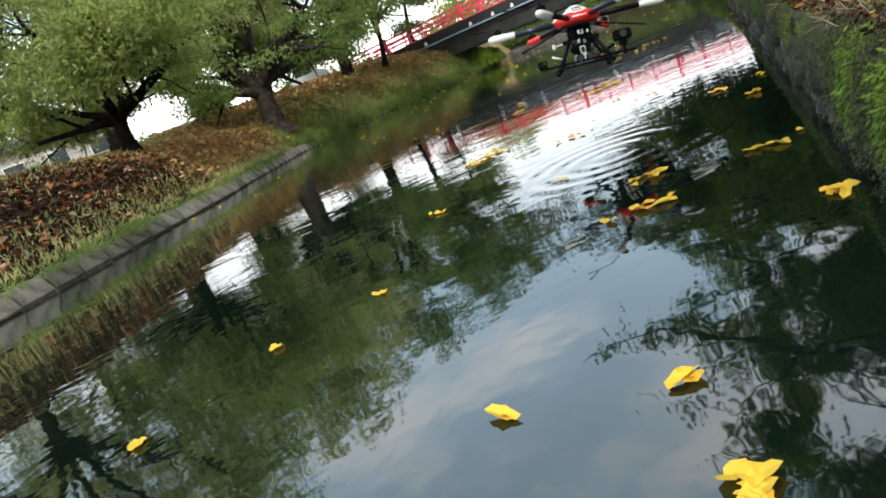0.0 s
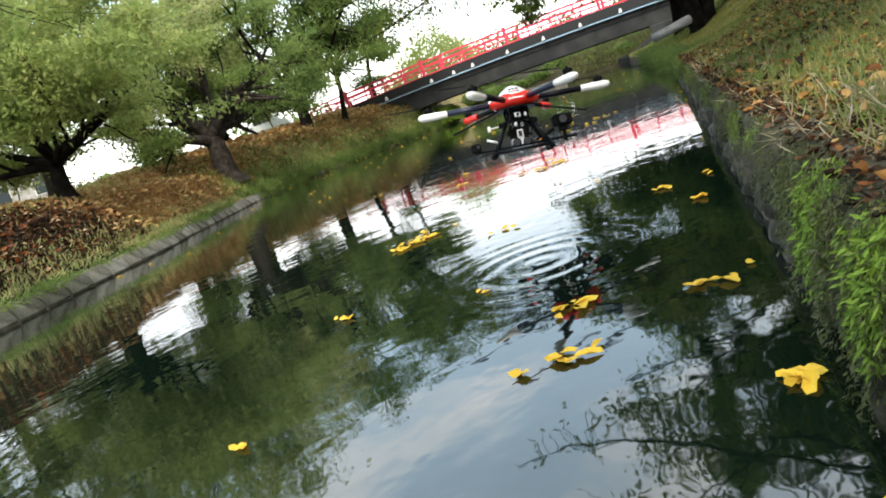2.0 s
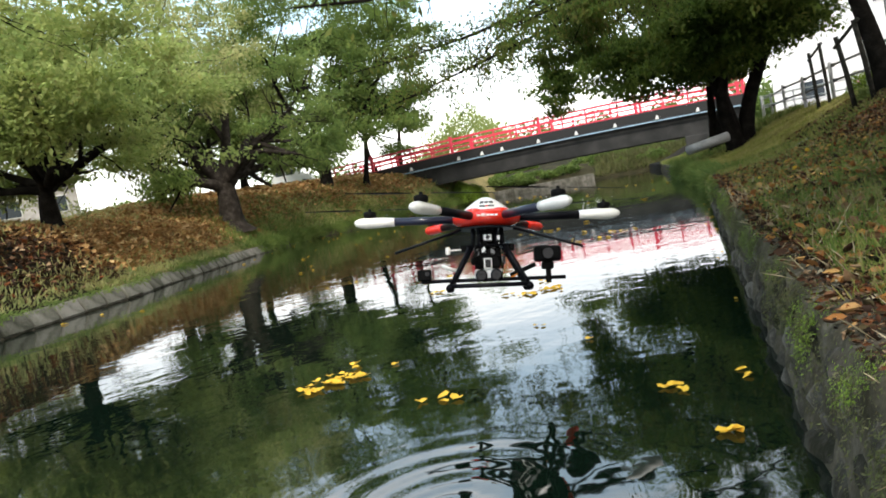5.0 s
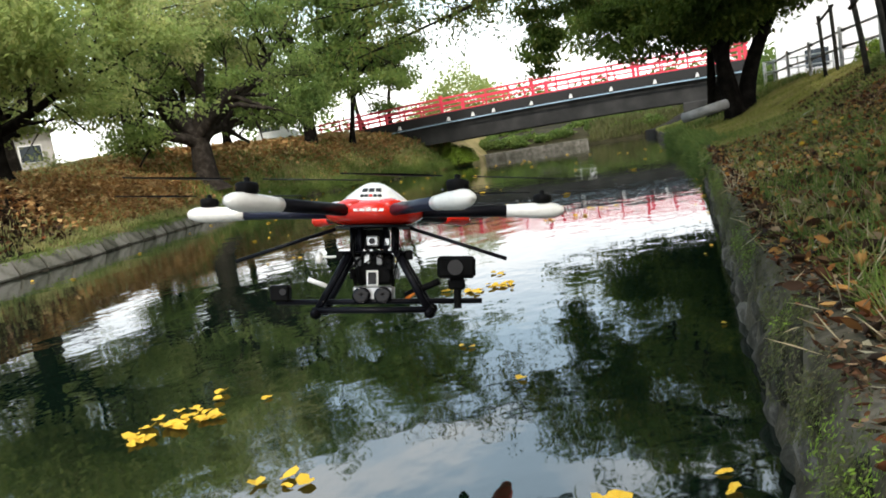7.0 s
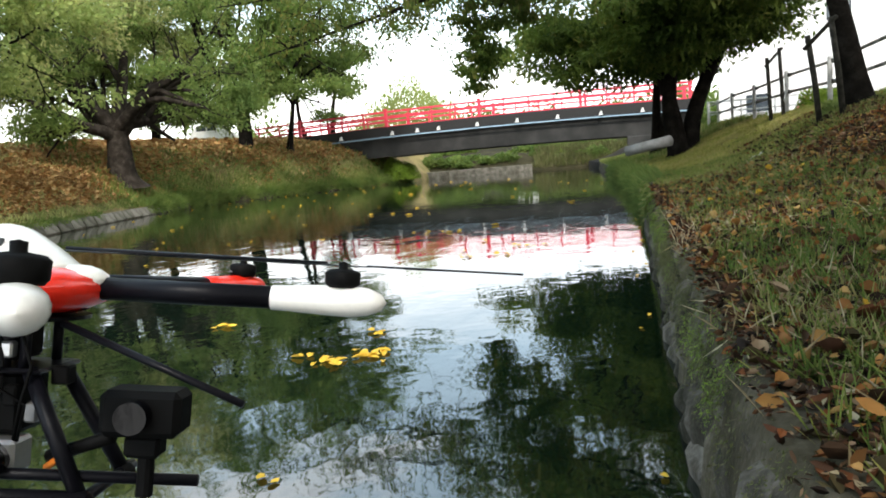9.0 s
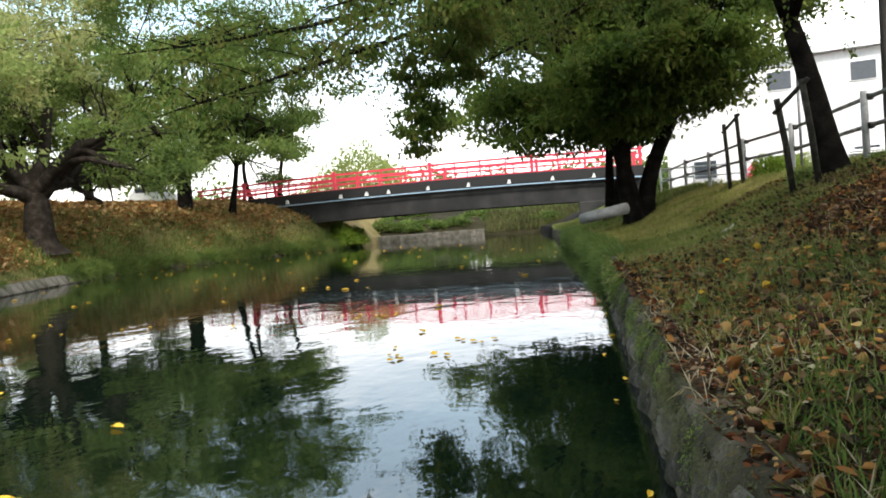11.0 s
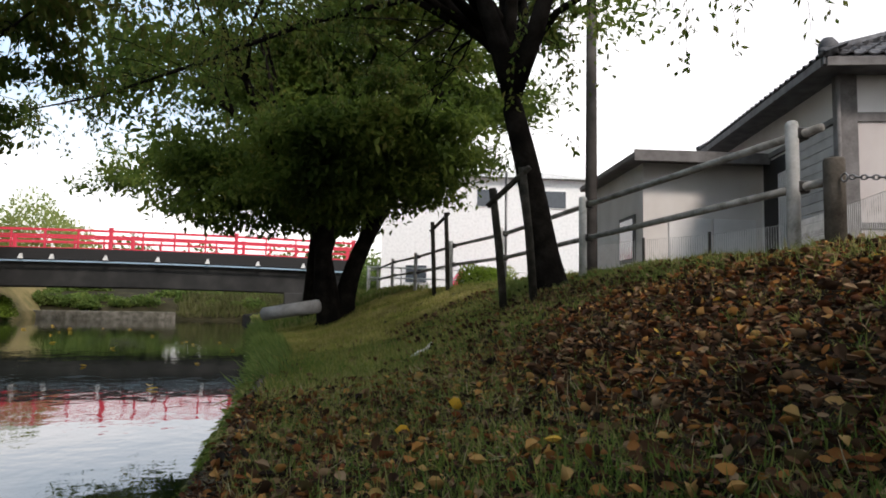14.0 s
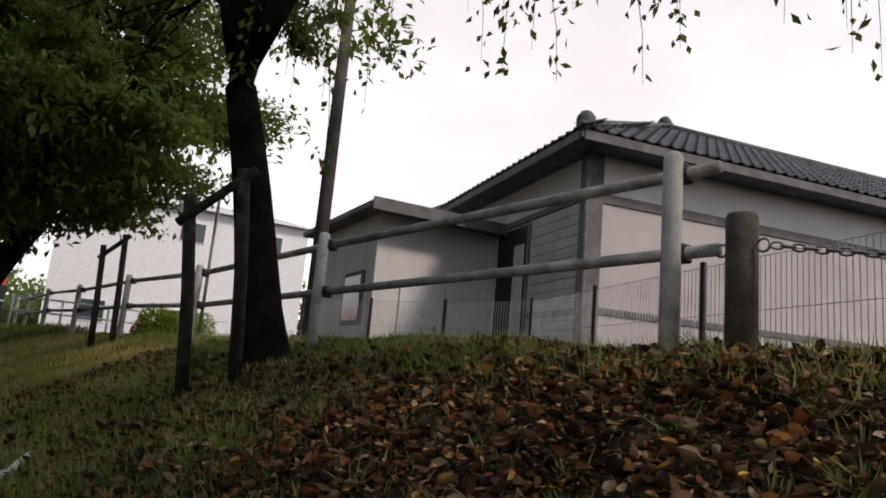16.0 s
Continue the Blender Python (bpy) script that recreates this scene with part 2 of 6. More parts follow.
L_LITTERO = leaf_mat("fallen_orange_leaves", [(0.16, 0.07, 0.022), (0.28, 0.12, 0.035), (0.40, 0.19, 0.05), (0.46, 0.29, 0.11), (0.22, 0.085, 0.03)], 0.1, 0.75, 1.0)
L_LITTERL = leaf_mat("fallen_tan_leaves", [(0.19, 0.095, 0.035), (0.32, 0.17, 0.06), (0.43, 0.25, 0.10), (0.53, 0.37, 0.18), (0.25, 0.12, 0.045), (0.13, 0.08, 0.035)], 0.1, 0.75, 0.7, 0.5)
L_FLOAT = leaf_mat("floating_yellow_leaves", [(0.55, 0.32, 0.03), (0.72, 0.46, 0.05), (0.68, 0.34, 0.03), (0.75, 0.55, 0.12)], 0.15, 0.6, 1.0)
L_BLADE = leaf_mat("grass_blades", [(0.05, 0.095, 0.018), (0.085, 0.145, 0.028), (0.13, 0.185, 0.038), (0.20, 0.22, 0.06), (0.32, 0.28, 0.12), (0.07, 0.125, 0.024)], 0.3, single=0.6)
# yellow-green blades, raised in brightness to carry sunlight
L_LITG = leaf_mat("sunlit_yellow_green_grass", [(0.085, 0.12, 0.022), (0.15, 0.185, 0.035), (0.23, 0.24, 0.055), (0.33, 0.29, 0.09), (0.39, 0.33, 0.14), (0.12, 0.15, 0.028)], 0.35, single=0.5)
L_LUSH = leaf_mat("lush_hanging_grass", [(0.08, 0.14, 0.02), (0.15, 0.24, 0.03), (0.24, 0.35, 0.05), (0.13, 0.20, 0.028), (0.17, 0.19, 0.06)], 0.35, single=0.5, size=6.0)
L_DRY = leaf_mat("dry_straw_blades", [(0.2, 0.16, 0.09), (0.34, 0.28, 0.17), (0.46, 0.40, 0.27), (0.28, 0.2, 0.1)], 0.15, 0.8, 1.0)
L_MOSS = leaf_mat("dull_moss_fronds", [(0.035, 0.04, 0.015), (0.06, 0.068, 0.022), (0.09, 0.105, 0.032), (0.13, 0.12, 0.06), (0.07, 0.06, 0.03)], 0.25, single=0.5, size=5.0)

# dark green still water with fine ripples
M_WATER = bpy.data.materials.new("green_canal_water")
M_WATER.use_nodes = True
n_, l_ = M_WATER.node_tree.nodes, M_WATER.node_tree.links
b_ = n_["Principled BSDF"]
b_.inputs["Base Color"].default_value = (0.0025, 0.007, 0.004, 1)
b_.inputs["Roughness"].default_value = 0.03
b_.inputs["IOR"].default_value = 1.7
b_.inputs["Specular IOR Level"].default_value = 0.9
tc_ = n_.new("ShaderNodeTexCoord")
mp_ = n_.new("ShaderNodeMapping")
mp_.inputs["Scale"].default_value = (1.0, 0.8, 1.0)
na_ = n_.new("ShaderNodeTexNoise")
na_.inputs["Scale"].default_value, na_.inputs["Detail"].default_value = 1.6, 3
nb_ = n_.new("ShaderNodeTexNoise")
nb_.inputs["Scale"].default_value, nb_.inputs["Detail"].default_value = 7.0, 2
ma_ = n_.new("ShaderNodeMath")
ma_.operation = "MULTIPLY_ADD"
ma_.inputs[1].default_value = 0.18
# rings spreading from one spot on the surface
rg_ = n_.new("ShaderNodeVectorMath")
rg_.operation = "DISTANCE"
rg_.inputs[1].default_value = (0.34, 4.5, 0.0)
rs_ = n_.new("ShaderNodeMath")
rs_.operation = "MULTIPLY"
rs_.inputs[1].default_value = 34.0
rw_ = n_.new("ShaderNodeMath")
rw_.operation = "SINE"
rf_ = n_.new("ShaderNodeMapRange")
rf_.interpolation_type = "SMOOTHSTEP"
rf_.inputs["From Min"].default_value, rf_.inputs["From Max"].default_value = 0.95, 0.35
rf_.inputs["To Min"].default_value, rf_.inputs["To Max"].default_value = 0.0, 0.16
rm_ = n_.new("ShaderNodeMath")
rm_.operation = "MULTIPLY_ADD"
bu_ = n_.new("ShaderNodeBump")
bu_.inputs["Strength"].default_value, bu_.inputs["Distance"].default_value = 0.06, 0.10
l_.new(tc_.outputs["Object"], mp_.inputs["Vector"])
l_.new(mp_.outputs["Vector"], na_.inputs["Vector"])
l_.new(mp_.outputs["Vector"], nb_.inputs["Vector"])
l_.new(nb_.outputs["Fac"], ma_.inputs[0])
l_.new(na_.outputs["Fac"], ma_.inputs[2])
l_.new(tc_.outputs["Object"], rg_.inputs[0])
l_.new(rg_.outputs["Value"], rs_.inputs[0])
l_.new(rs_.outputs[0], rw_.inputs[0])
l_.new(rg_.outputs["Value"], rf_.inputs["Value"])
l_.new(rw_.outputs[0], rm_.inputs[0])
l_.new(rf_.outputs["Result"], rm_.inputs[1])
l_.new(ma_.outputs[0], rm_.inputs[2])
l_.new(rm_.outputs[0], bu_.inputs["Height"])
l_.new(bu_.outputs["Normal"], b_.inputs["Normal"])


# ---- mesh helpers ----
RNG = np.random.default_rng(7)


def smooth(ob, on=True):
    ob.data.polygons.foreach_set("use_smooth", [on] * len(ob.data.polygons))
    return ob


def mesh_ob(name, verts, faces, material, parent=None, soft=False):
    me = bpy.data.meshes.new(name)
    me.from_pydata([tuple(v) for v in verts], [], faces)
    me.materials.append(material)
    ob = new(name, me)
    ob.parent = parent
    if soft:
        smooth(ob)
    return ob


def part(name, bm, material, parent=None, label="", soft=False):
    """Links a bmesh as one mesh object under a thing or a part."""
    me = bpy.data.meshes.new(name)
    bm.to_mesh(me)
    bm.free()
    me.materials.append(material)
    ob = new(name, me)
    ob.parent = parent
    if label:
        tagged(ob, label)
    if soft:
        smooth(ob)
    return ob


def empty(name, m, label, category, group="", kind=""):
    ob = new(name)
    ob.empty_display_size = 0.2
    ob.matrix_basis = m
    return tagged(ob, label, category, group, kind)


def box(bm, lo, hi, bevel=0.0):
    c = [(a + b) / 2 for a, b in zip(lo, hi)]
    s = [max(b - a, 1e-4) for a, b in zip(lo, hi)]
    r = bmesh.ops.create_cube(bm, size=1, matrix=Matrix.LocRotScale(c, None, s))
    if bevel:
        es = list({e for v in r["verts"] for e in v.link_edges})
        bmesh.ops.bevel(bm, geom=es, offset=bevel, segments=1, affect="EDGES")
    return bm


def boxm(lo, hi, bevel=0.0):
    return box(bmesh.new(), lo, hi, bevel)


def tube(bm, pts, radii, sides=8, cap=True):
    """A tapered tube along a polyline."""
    pts = [Vector(p) for p in pts]
    if not hasattr(radii, "__len__"):
        radii = [radii] * len(pts)
    rings, up = [], None
    for k, p in enumerate(pts):
        d = (pts[min(k + 1, len(pts) - 1)] - pts[max(k - 1, 0)]).normalized()
        if up is None:
            up = d.orthogonal().normalized()
        up = (up - d * up.dot(d)).normalized() if (up - d * up.dot(d)).length > 1e-4 else d.orthogonal().normalized()
        side = d.cross(up)
        rings.append([bm.verts.new(p + (up * math.cos(a) + side * math.sin(a)) * radii[k]) for a in (2 * math.pi * j / sides for j in range(sides))])
    for a, b in zip(rings, rings[1:]):
        for j in range(sides):
            bm.faces.new((a[j], a[(j + 1) % sides], b[(j + 1) % sides], b[j]))
    if cap:
        bm.faces.new(rings[0][::-1])
        bm.faces.new(rings[-1])
    return bm


def tubem(pts, radii, sides=8):
    return tube(bmesh.new(), pts, radii, sides)


def lathe(profile, sides=24, bm=None, m=None):
    """A turned body from (radius, height) pairs."""
    bm = bm or bmesh.new()
    m = m or Matrix()
    rings = [[bm.verts.new(m @ Vector((max(r, 1e-4) * math.cos(2 * math.pi * j / sides), max(r, 1e-4) * math.sin(2 * math.pi * j / sides), z))) for j in range(sides)] for r, z in profile]
    for a, b in zip(rings, rings[1:]):
        for j in range(sides):
            bm.faces.new((a[j], a[(j + 1) % sides], b[(j + 1) % sides], b[j]))
    bm.faces.new(rings[0][::-1])
    bm.faces.new(rings[-1])
    return bm


def oval_leaves(name, pos, axis, normal, length, width, material, curl):
    """Many curled oval leaves, each an island of eight corners."""
    n = len(pos)
    axis = axis / np.linalg.norm(axis, axis=1, keepdims=True)
    side = np.cross(axis, normal)
    side /= np.linalg.norm(side, axis=1, keepdims=True) + 1e-9
    nor = np.cross(side, axis)
    L, W, C = (np.broadcast_to(q, n)[:, None] for q in (length, width, curl))
    shape = ((0.0, 0.0, 0.25), (0.28, 0.42, 0.55), (0.66, 0.46, 0.6), (1.0, 0.0, 0.5), (0.66, -0.46, 0.6), (0.28, -0.42, 0.55), (0.3, 0.0, 0.0), (0.68, 0.0, 0.05))
    v = np.stack([pos + axis * L * a + side * W * b + nor * W * C * c for a, b, c in shape], 1).reshape(-1, 3)
    tri = np.array([0, 1, 6, 1, 2, 7, 1, 7, 6, 2, 3, 7, 3, 4, 7, 4, 5, 6, 4, 6, 7, 5, 0, 6])
    me = bpy.data.meshes.new(name)
    me.vertices.add(8 * n)
    me.vertices.foreach_set("co", v.astype(np.float32).ravel())
    me.loops.add(24 * n)
    me.loops.foreach_set("vertex_index", (8 * np.arange(n)[:, None] + tri[None]).astype(np.int32).ravel())
    me.polygons.add(8 * n)
    me.polygons.foreach_set("loop_start", (3 * np.arange(8 * n)).astype(np.int32))
    me.update(calc_edges=True)
    me.materials.append(material)
    return me


def leaves_mesh(name, pos, axis, normal, length, width, material, fold=0.25):
    """Many folded leaves, each an island of four corners and a midrib."""
    n = len(pos)
    axis = axis / np.linalg.norm(axis, axis=1, keepdims=True)
    side = np.cross(axis, normal)
    side /= np.linalg.norm(side, axis=1, keepdims=True) + 1e-9
    nor = np.cross(side, axis)
    L, W = np.broadcast_to(length, n)[:, None], np.broadcast_to(width, n)[:, None]
    mid = pos + axis * L * 0.5
    v = np.stack([pos, mid + side * W * 0.5 + nor * W * fold, pos + axis * L, mid - side * W * 0.5 + nor * W * fold], 1).reshape(-1, 3)
    me = bpy.data.meshes.new(name)
    me.vertices.add(4 * n)
    me.vertices.foreach_set("co", v.astype(np.float32).ravel())
    me.loops.add(6 * n)
    base = 4 * np.arange(n)[:, None]
    me.loops.foreach_set("vertex_index", (base + np.array([[0, 1, 2, 0, 2, 3]])).astype(np.int32).ravel())
    me.polygons.add(2 * n)
    me.polygons.foreach_set("loop_start", (3 * np.arange(2 * n)).astype(np.int32))
    me.update(calc_edges=True)
    me.materials.append(material)
    return me


# ---- the lie of the land ----
LEFT_Y = [-60, -20, 0, 6, 9, 12, 15.5, 18.3, 20.6, 26.7, 30, 36, 40, 46, 50, 54, 70, 120]
LEFT_X = [-2, -4.5, -7.2, -8.6, -9.7, -10.8, -12.0, -13.4, -14.3, -16.8, -18.0, -19.4, -18.6, -16.6, -15.0, -14.6, -14.6, -16]
RIGHT_Y = [-60, 0, 19, 22, 28, 32, 36, 40, 50, 70, 120]
RIGHT_X = [1.5, 1.52, 1.46, 1.38, 0.9, 0.55, 0.3, -0.1, -0.8, -3.5, -8]


def left_edge(y):
    return np.interp(y, LEFT_Y, LEFT_X)


def right_edge(y):
    return np.interp(y, RIGHT_Y, RIGHT_X)


def bank_r(d, y=10.0):
    """Height of the right bank at d metres from the wall's water face."""
    return np.interp(d, [0.0, 0.12, 0.3, 1.0, 1.9, 2.65, 3.3, 4.1, 4.6, 6, 12], [0.40, 0.42, 0.44, 0.52, 0.76, 1.10, 1.36, 1.62, 1.72, 1.76, 1.80])


def bank_l(d, y=10.0):
    """Height of the left bank; it rises towards the bridge."""
    return np.interp(d, [0.0, 0.3, 0.5, 2.0, 4.0, 7, 12, 20], [0.36, 0.40, 0.5, 1.72, 2.35, 2.85, 3.1, 3.1]) * (1 + 0.32 * np.clip((np.asarray(y) - 27) / 8, 0, 1) * np.clip((np.asarray(d) - 0.3) / 1.5, 0, 1))


def bumps(x, y, s=1.0):
    return 0.035 * np.sin(1.9 * x + 0.7 * y) * np.sin(1.3 * y - 0.8 * x) + 0.02 * np.sin(5.1 * x + 2.0) * np.sin(4.3 * y + 1.0)


def ground_z(x, y):
    x, y = np.asarray(x, float), np.asarray(y, float)
    dr, dl = x - right_edge(y), left_edge(y) - x
    z = np.where(dr >= 0, bank_r(dr) + bumps(x, y) * np.clip(dr, 0, 1), np.where(dl >= 0, bank_l(dl, y) + bumps(x, y) * np.clip(dl, 0, 1), -0.9))
    return z


def gz(x, y):
    return float(ground_z(x, y))


ys = np.concatenate([[-400, -200, -100, -60, -40, -30, -20, -14], np.arange(-10, 60, 0.5), [62, 66, 72, 80, 95, 120, 160, 220, 320, 480]])
offs = np.concatenate([np.arange(0.18, 6.2, 0.22), [6.6, 7.2, 8, 9, 10.5, 12, 14, 17, 20, 25, 32, 40, 55, 80, 120, 200, 350, 500]])
offs_l = np.concatenate([np.arange(0.3, 6.2, 0.3), [6.6, 7.2, 8, 9, 10.5, 12, 14, 17, 20, 25, 32, 40, 55, 80, 120, 200, 350, 500]])
cols_ = len(offs) + len(offs_l) + 2
gv = []
for y in ys:
    xl, xr = left_edge(y), right_edge(y)
    row = [(xl - d, y) for d in offs_l[::-1]]
    gv += [(x, y, gz(x, y)) for x, _ in row] + [(xl - 0.15, y, -0.9), (xr + 0.1, y, -0.9)]
    gv += [(xr + d, y, gz(xr + d, y)) for d in offs]
gf = [(r * cols_ + c, r * cols_ + c + 1, (r + 1) * cols_ + c + 1, (r + 1) * cols_ + c) for r in range(len(ys) - 1) for c in range(cols_ - 1)]
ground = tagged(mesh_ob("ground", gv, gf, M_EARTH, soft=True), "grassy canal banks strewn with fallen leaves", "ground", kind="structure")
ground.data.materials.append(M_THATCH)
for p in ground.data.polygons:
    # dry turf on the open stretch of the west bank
    # nearer, the dark earth stays and stands in for the low tree's shade
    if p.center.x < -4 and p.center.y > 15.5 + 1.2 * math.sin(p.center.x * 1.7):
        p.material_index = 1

# the water sheet
water = tagged(mesh_ob("water", [(-60, -300, 0), (30, -300, 0), (30, 300, 0), (-60, 300, 0)], [(0, 1, 2, 3)], M_WATER), "still dark green canal water mirroring trees and sky", "water", kind="structure")

# ---- canal walls ----
def strip_wall(name, edge, y0, y1, step, prof, side, material, amp):
    """A wall that follows an edge; prof: (offset into the bank, height) from the foot up and over."""
    v, f = [], []
    yy = np.arange(y0, y1 + 1e-6, step)
    for y in yy:
        x = edge(y)
        for k, (d, z) in enumerate(prof):
            w = amp * noise.noise((y * 1.7, z * 5 + k, side * 9.0)) + amp * 0.6 * noise.noise((y * 6.0, z * 9, 4.0))
            v.append((float(x) + side * (d + (w if d < 0.25 else 0)), y, z + (w * 0.5 if k > 1 else 0)))
    m = len(prof)
    for r in range(len(yy) - 1):
        for c in range(m - 1):
            f.append((r * m + c, r * m + c + 1, (r + 1) * m + c + 1, (r + 1) * m + c))
    f += [tuple(range(m)), tuple(range(len(v) - m, len(v)))]
    return mesh_ob(name, v, f, material, soft=True)


PROF_R = [(0.02, -0.9), (0.0, -0.1), (0.0, 0.0), (0.015, 0.08), (0.03, 0.16), (0.04, 0.24), (0.055, 0.32), (0.07, 0.39), (0.10, 0.435), (0.15, 0.45), (0.2, 0.452), (0.25, 0.44), (0.27, 0.2)]
wall_e = tagged(strip_wall("wall_east", right_edge, -10, 50, 0.15, PROF_R, 1, M_WALLR, 0.045), "low mossy concrete canal wall with a worn top", "wall", kind="structure")
PROF_L = [(0.05, -0.9), (0.05, 0.0), (0.06, 0.05), (0.14, 0.2), (0.24, 0.34), (0.42, 0.35), (0.45, 0.1)]
wall_w = tagged(strip_wall("wall_west", left_edge, -10, 46, 0.5, PROF_L, -1, M_WALLR, 0.01), "sloping canal wall of weathered stone blocks", "wall", kind="structure")

# stone blocks of the west wall, each proud of its joint
bm = bmesh.new()
box(bm, (-0.06, -0.43, -0.16), (0.06, 0.43, 0.20), 0.025)
block_me = bpy.data.meshes.new("stone_block")
bm.to_mesh(block_me)
bm.free()
block_me.materials.append(M_BLOCK)
y = -2.0
while y < 34:
    dx = float(left_edge(y + 0.45) - left_edge(y - 0.45))
    ln = math.hypot(dx, 0.9)
    ob = new("stone_block", block_me)
    ob.parent = wall_w
    ob.matrix_basis = Matrix.LocRotScale((float(left_edge(y)) - 0.13 + random.uniform(-0.015, 0.015), y, 0.16 + random.uniform(-0.015, 0.015)), Euler((0, radians(-24), -math.atan2(dx, 0.9))), (1, random.uniform(0.98, 1.02), random.uniform(0.97, 1.05)))
    y += 0.9 * 0.9 / ln + 0.012

# rubble stones along the foot and face of the east wall
rock_mesh = []
for k in range(5):
    bm = bmesh.new()
    bmesh.ops.create_icosphere(bm, subdivisions=2, radius=1)
    for v in bm.verts:
        v.co *= 1 + 0.28 * noise.noise(v.co * 1.3 + Vector((k * 7.0, 0, 0)))
        v.co = Vector((v.co.x * 0.085, v.co.y * 0.17, v.co.z * 0.10))
    me = bpy.data.meshes.new("rubble_stone")
    bm.to_mesh(me)
    bm.free()
    me.materials.append(M_RUBBLE)
    me.polygons.foreach_set("use_smooth", [True] * len(me.polygons))
    rock_mesh.append(me)
for row, (zz, dd) in enumerate(((0.0, 0.065), (0.15, 0.085), (0.30, 0.11))):
    y = -1.0 + row * 0.13
    while y < 17:
        s_ = random.uniform(0.8, 1.25)
        ob = new("rubble_stone", rock_mesh[random.randrange(5)])
        ob.parent = wall_e
        ob.matrix_basis = Matrix.LocRotScale((float(right_edge(y)) + dd + random.uniform(-0.01, 0.02), y, zz + random.uniform(-0.02, 0.02)), Euler((random.uniform(-0.3, 0.3), random.uniform(-0.2, 0.2), random.uniform(-0.2, 0.2))), (s_, s_, s_ * random.uniform(0.85, 1.1)))
        y += 0.3 * s_ * random.uniform(0.9, 1.2)

# ---- bridge ----
BY, BW, BX0, BX1 = 50.0, 5.0, -25.0, 5.0
bridge = empty("road_bridge", pose(-9, BY, 0), "red-railed road bridge with a grey girder spanning the canal", "bridge")


def arch(x):
    """Gentle rise of the deck towards mid-span."""
    return 0.28 * (1 - ((x + 8.0) / 16.0) ** 2)


def bar_along(y0, y1, z0, z1, material, name, label="", x0=BX0, x1=BX1, n=12):
    """A beam along the bridge that follows its rise."""
    v, f = [], []
    for k in range(n + 1):
        x = x0 + (x1 - x0) * k / n
        a = arch(x)
        v += [(x + 9, y0 - BY, z0 + a), (x + 9, y1 - BY, z0 + a), (x + 9, y1 - BY, z1 + a), (x + 9, y0 - BY, z1 + a)]
    for k in range(n):
        for j in range(4):
            f.append((4 * k + j, 4 * k + (j + 1) % 4, 4 * k + 4 + (j + 1) % 4, 4 * k + 4 + j))
    f += [(3, 2, 1, 0), (4 * n, 4 * n + 1, 4 * n + 2, 4 * n + 3)]
    ob = mesh_ob(name, v, f, material, bridge)
    bmx = bmesh.new()
    bmx.from_mesh(ob.data)
    bmesh.ops.recalc_face_normals(bmx, faces=bmx.faces)
    bmx.to_mesh(ob.data)
    bmx.free()
    if label:
        tagged(ob, label)
    return ob


bar_along(BY, BY + BW, 3.15, 3.6, M_ASPHALT, "deck", "grey road deck")
for yy in (BY + 0.25, BY + BW - 0.25):
    bar_along(yy - 0.02, yy + 0.02, 1.72, 3.15, M_GIRDER, "girder", "weathered grey steel girder")
    bar_along(yy - 0.16, yy + 0.16, 1.70, 1.75, M_GIRDER, "flange")
for s in (0, 1):
    y0 = BY - 0.1 if s == 0 else BY + BW - 0.2
    bar_along(y0, y0 + 0.3, 3.12, 3.72, M_BLACK, "fascia", "black edge beam of the deck")
pipe = bar_along(BY - 0.2, BY - 0.12, 2.98, 3.06, M_PIPE, "utility_pipe", "pale blue pipe along the deck edge")
for s, yy in ((0, BY + 0.05), (1, BY + BW - 0.05)):
    for zz, h in ((4.72, 0.13), (4.42, 0.10), (4.08, 0.10)):
        bar_along(yy - 0.045, yy + 0.045, zz - h / 2, zz + h / 2, M_RED, "rail")
    for k in range(19):
        x = BX0 + 0.3 + k * 1.64
        big = k % 4 == 2
        w = 0.10 if big else 0.05
        hh = 4.86 if big else 4.66
        bmx = boxm((x + 9 - w, yy - BY - w, 3.7 + arch(x)), (x + 9 + w, yy - BY + w, hh + arch(x)), 0.015)
        if big:
            box(bmx, (x + 9 - w - 0.03, yy - BY - w - 0.03, hh + arch(x)), (x + 9 + w + 0.03, yy - BY + w + 0.03, hh + 0.06 + arch(x)))
        part("post", bmx, M_RED, bridge)
for x in (-21.8, -18.2, -14.4, -12.6, -11.1, -8.45, -5.8, -3.2, -0.5, 2.0):
    # bracket under a drain spout
    bmx = bmesh.new()
    z0 = 3.12 + arch(x)
    vs = [bmx.verts.new((x + 9 + a, -0.32 + c, z0 + b)) for c in (0, 0.16) for a, b in ((-0.13, 0.0), (0.12, 0.0), (0.06, 0.26), (-0.02, 0.26))]
    bmx.faces.new(vs[:4])
    bmx.faces.new(vs[4:][::-1])
    for j in range(4):
        bmx.faces.new((vs[j], vs[(j + 1) % 4], vs[4 + (j + 1) % 4], vs[4 + j]))
    bmesh.ops.recalc_face_normals(bmx, faces=bmx.faces)
    part("bracket", bmx, M_WHITE, bridge, "small white bracket")
for k in range(16):
    x = -20.5 + k * 1.35
    part("crossbeam", boxm((x + 9 - 0.06, 0.3, 1.85 + arch(x)), (x + 9 + 0.06, BW - 0.3, 2.3 + arch(x))), M_GIRDER, bridge)
part("abutment", boxm((1.0 + 9, -0.4, -0.9), (BX1 + 9, BW + 0.4, 1.72 + arch(3.0)), 0.05), M_GIRDER, bridge, "dark concrete abutment")
part("abutment", boxm((BX0 + 9, 0.5, -0.9), (-17.2 + 9, BW + 0.4, 1.72 + arch(-22)), 0.05), M_GIRDER, bridge, "dark concrete abutment")


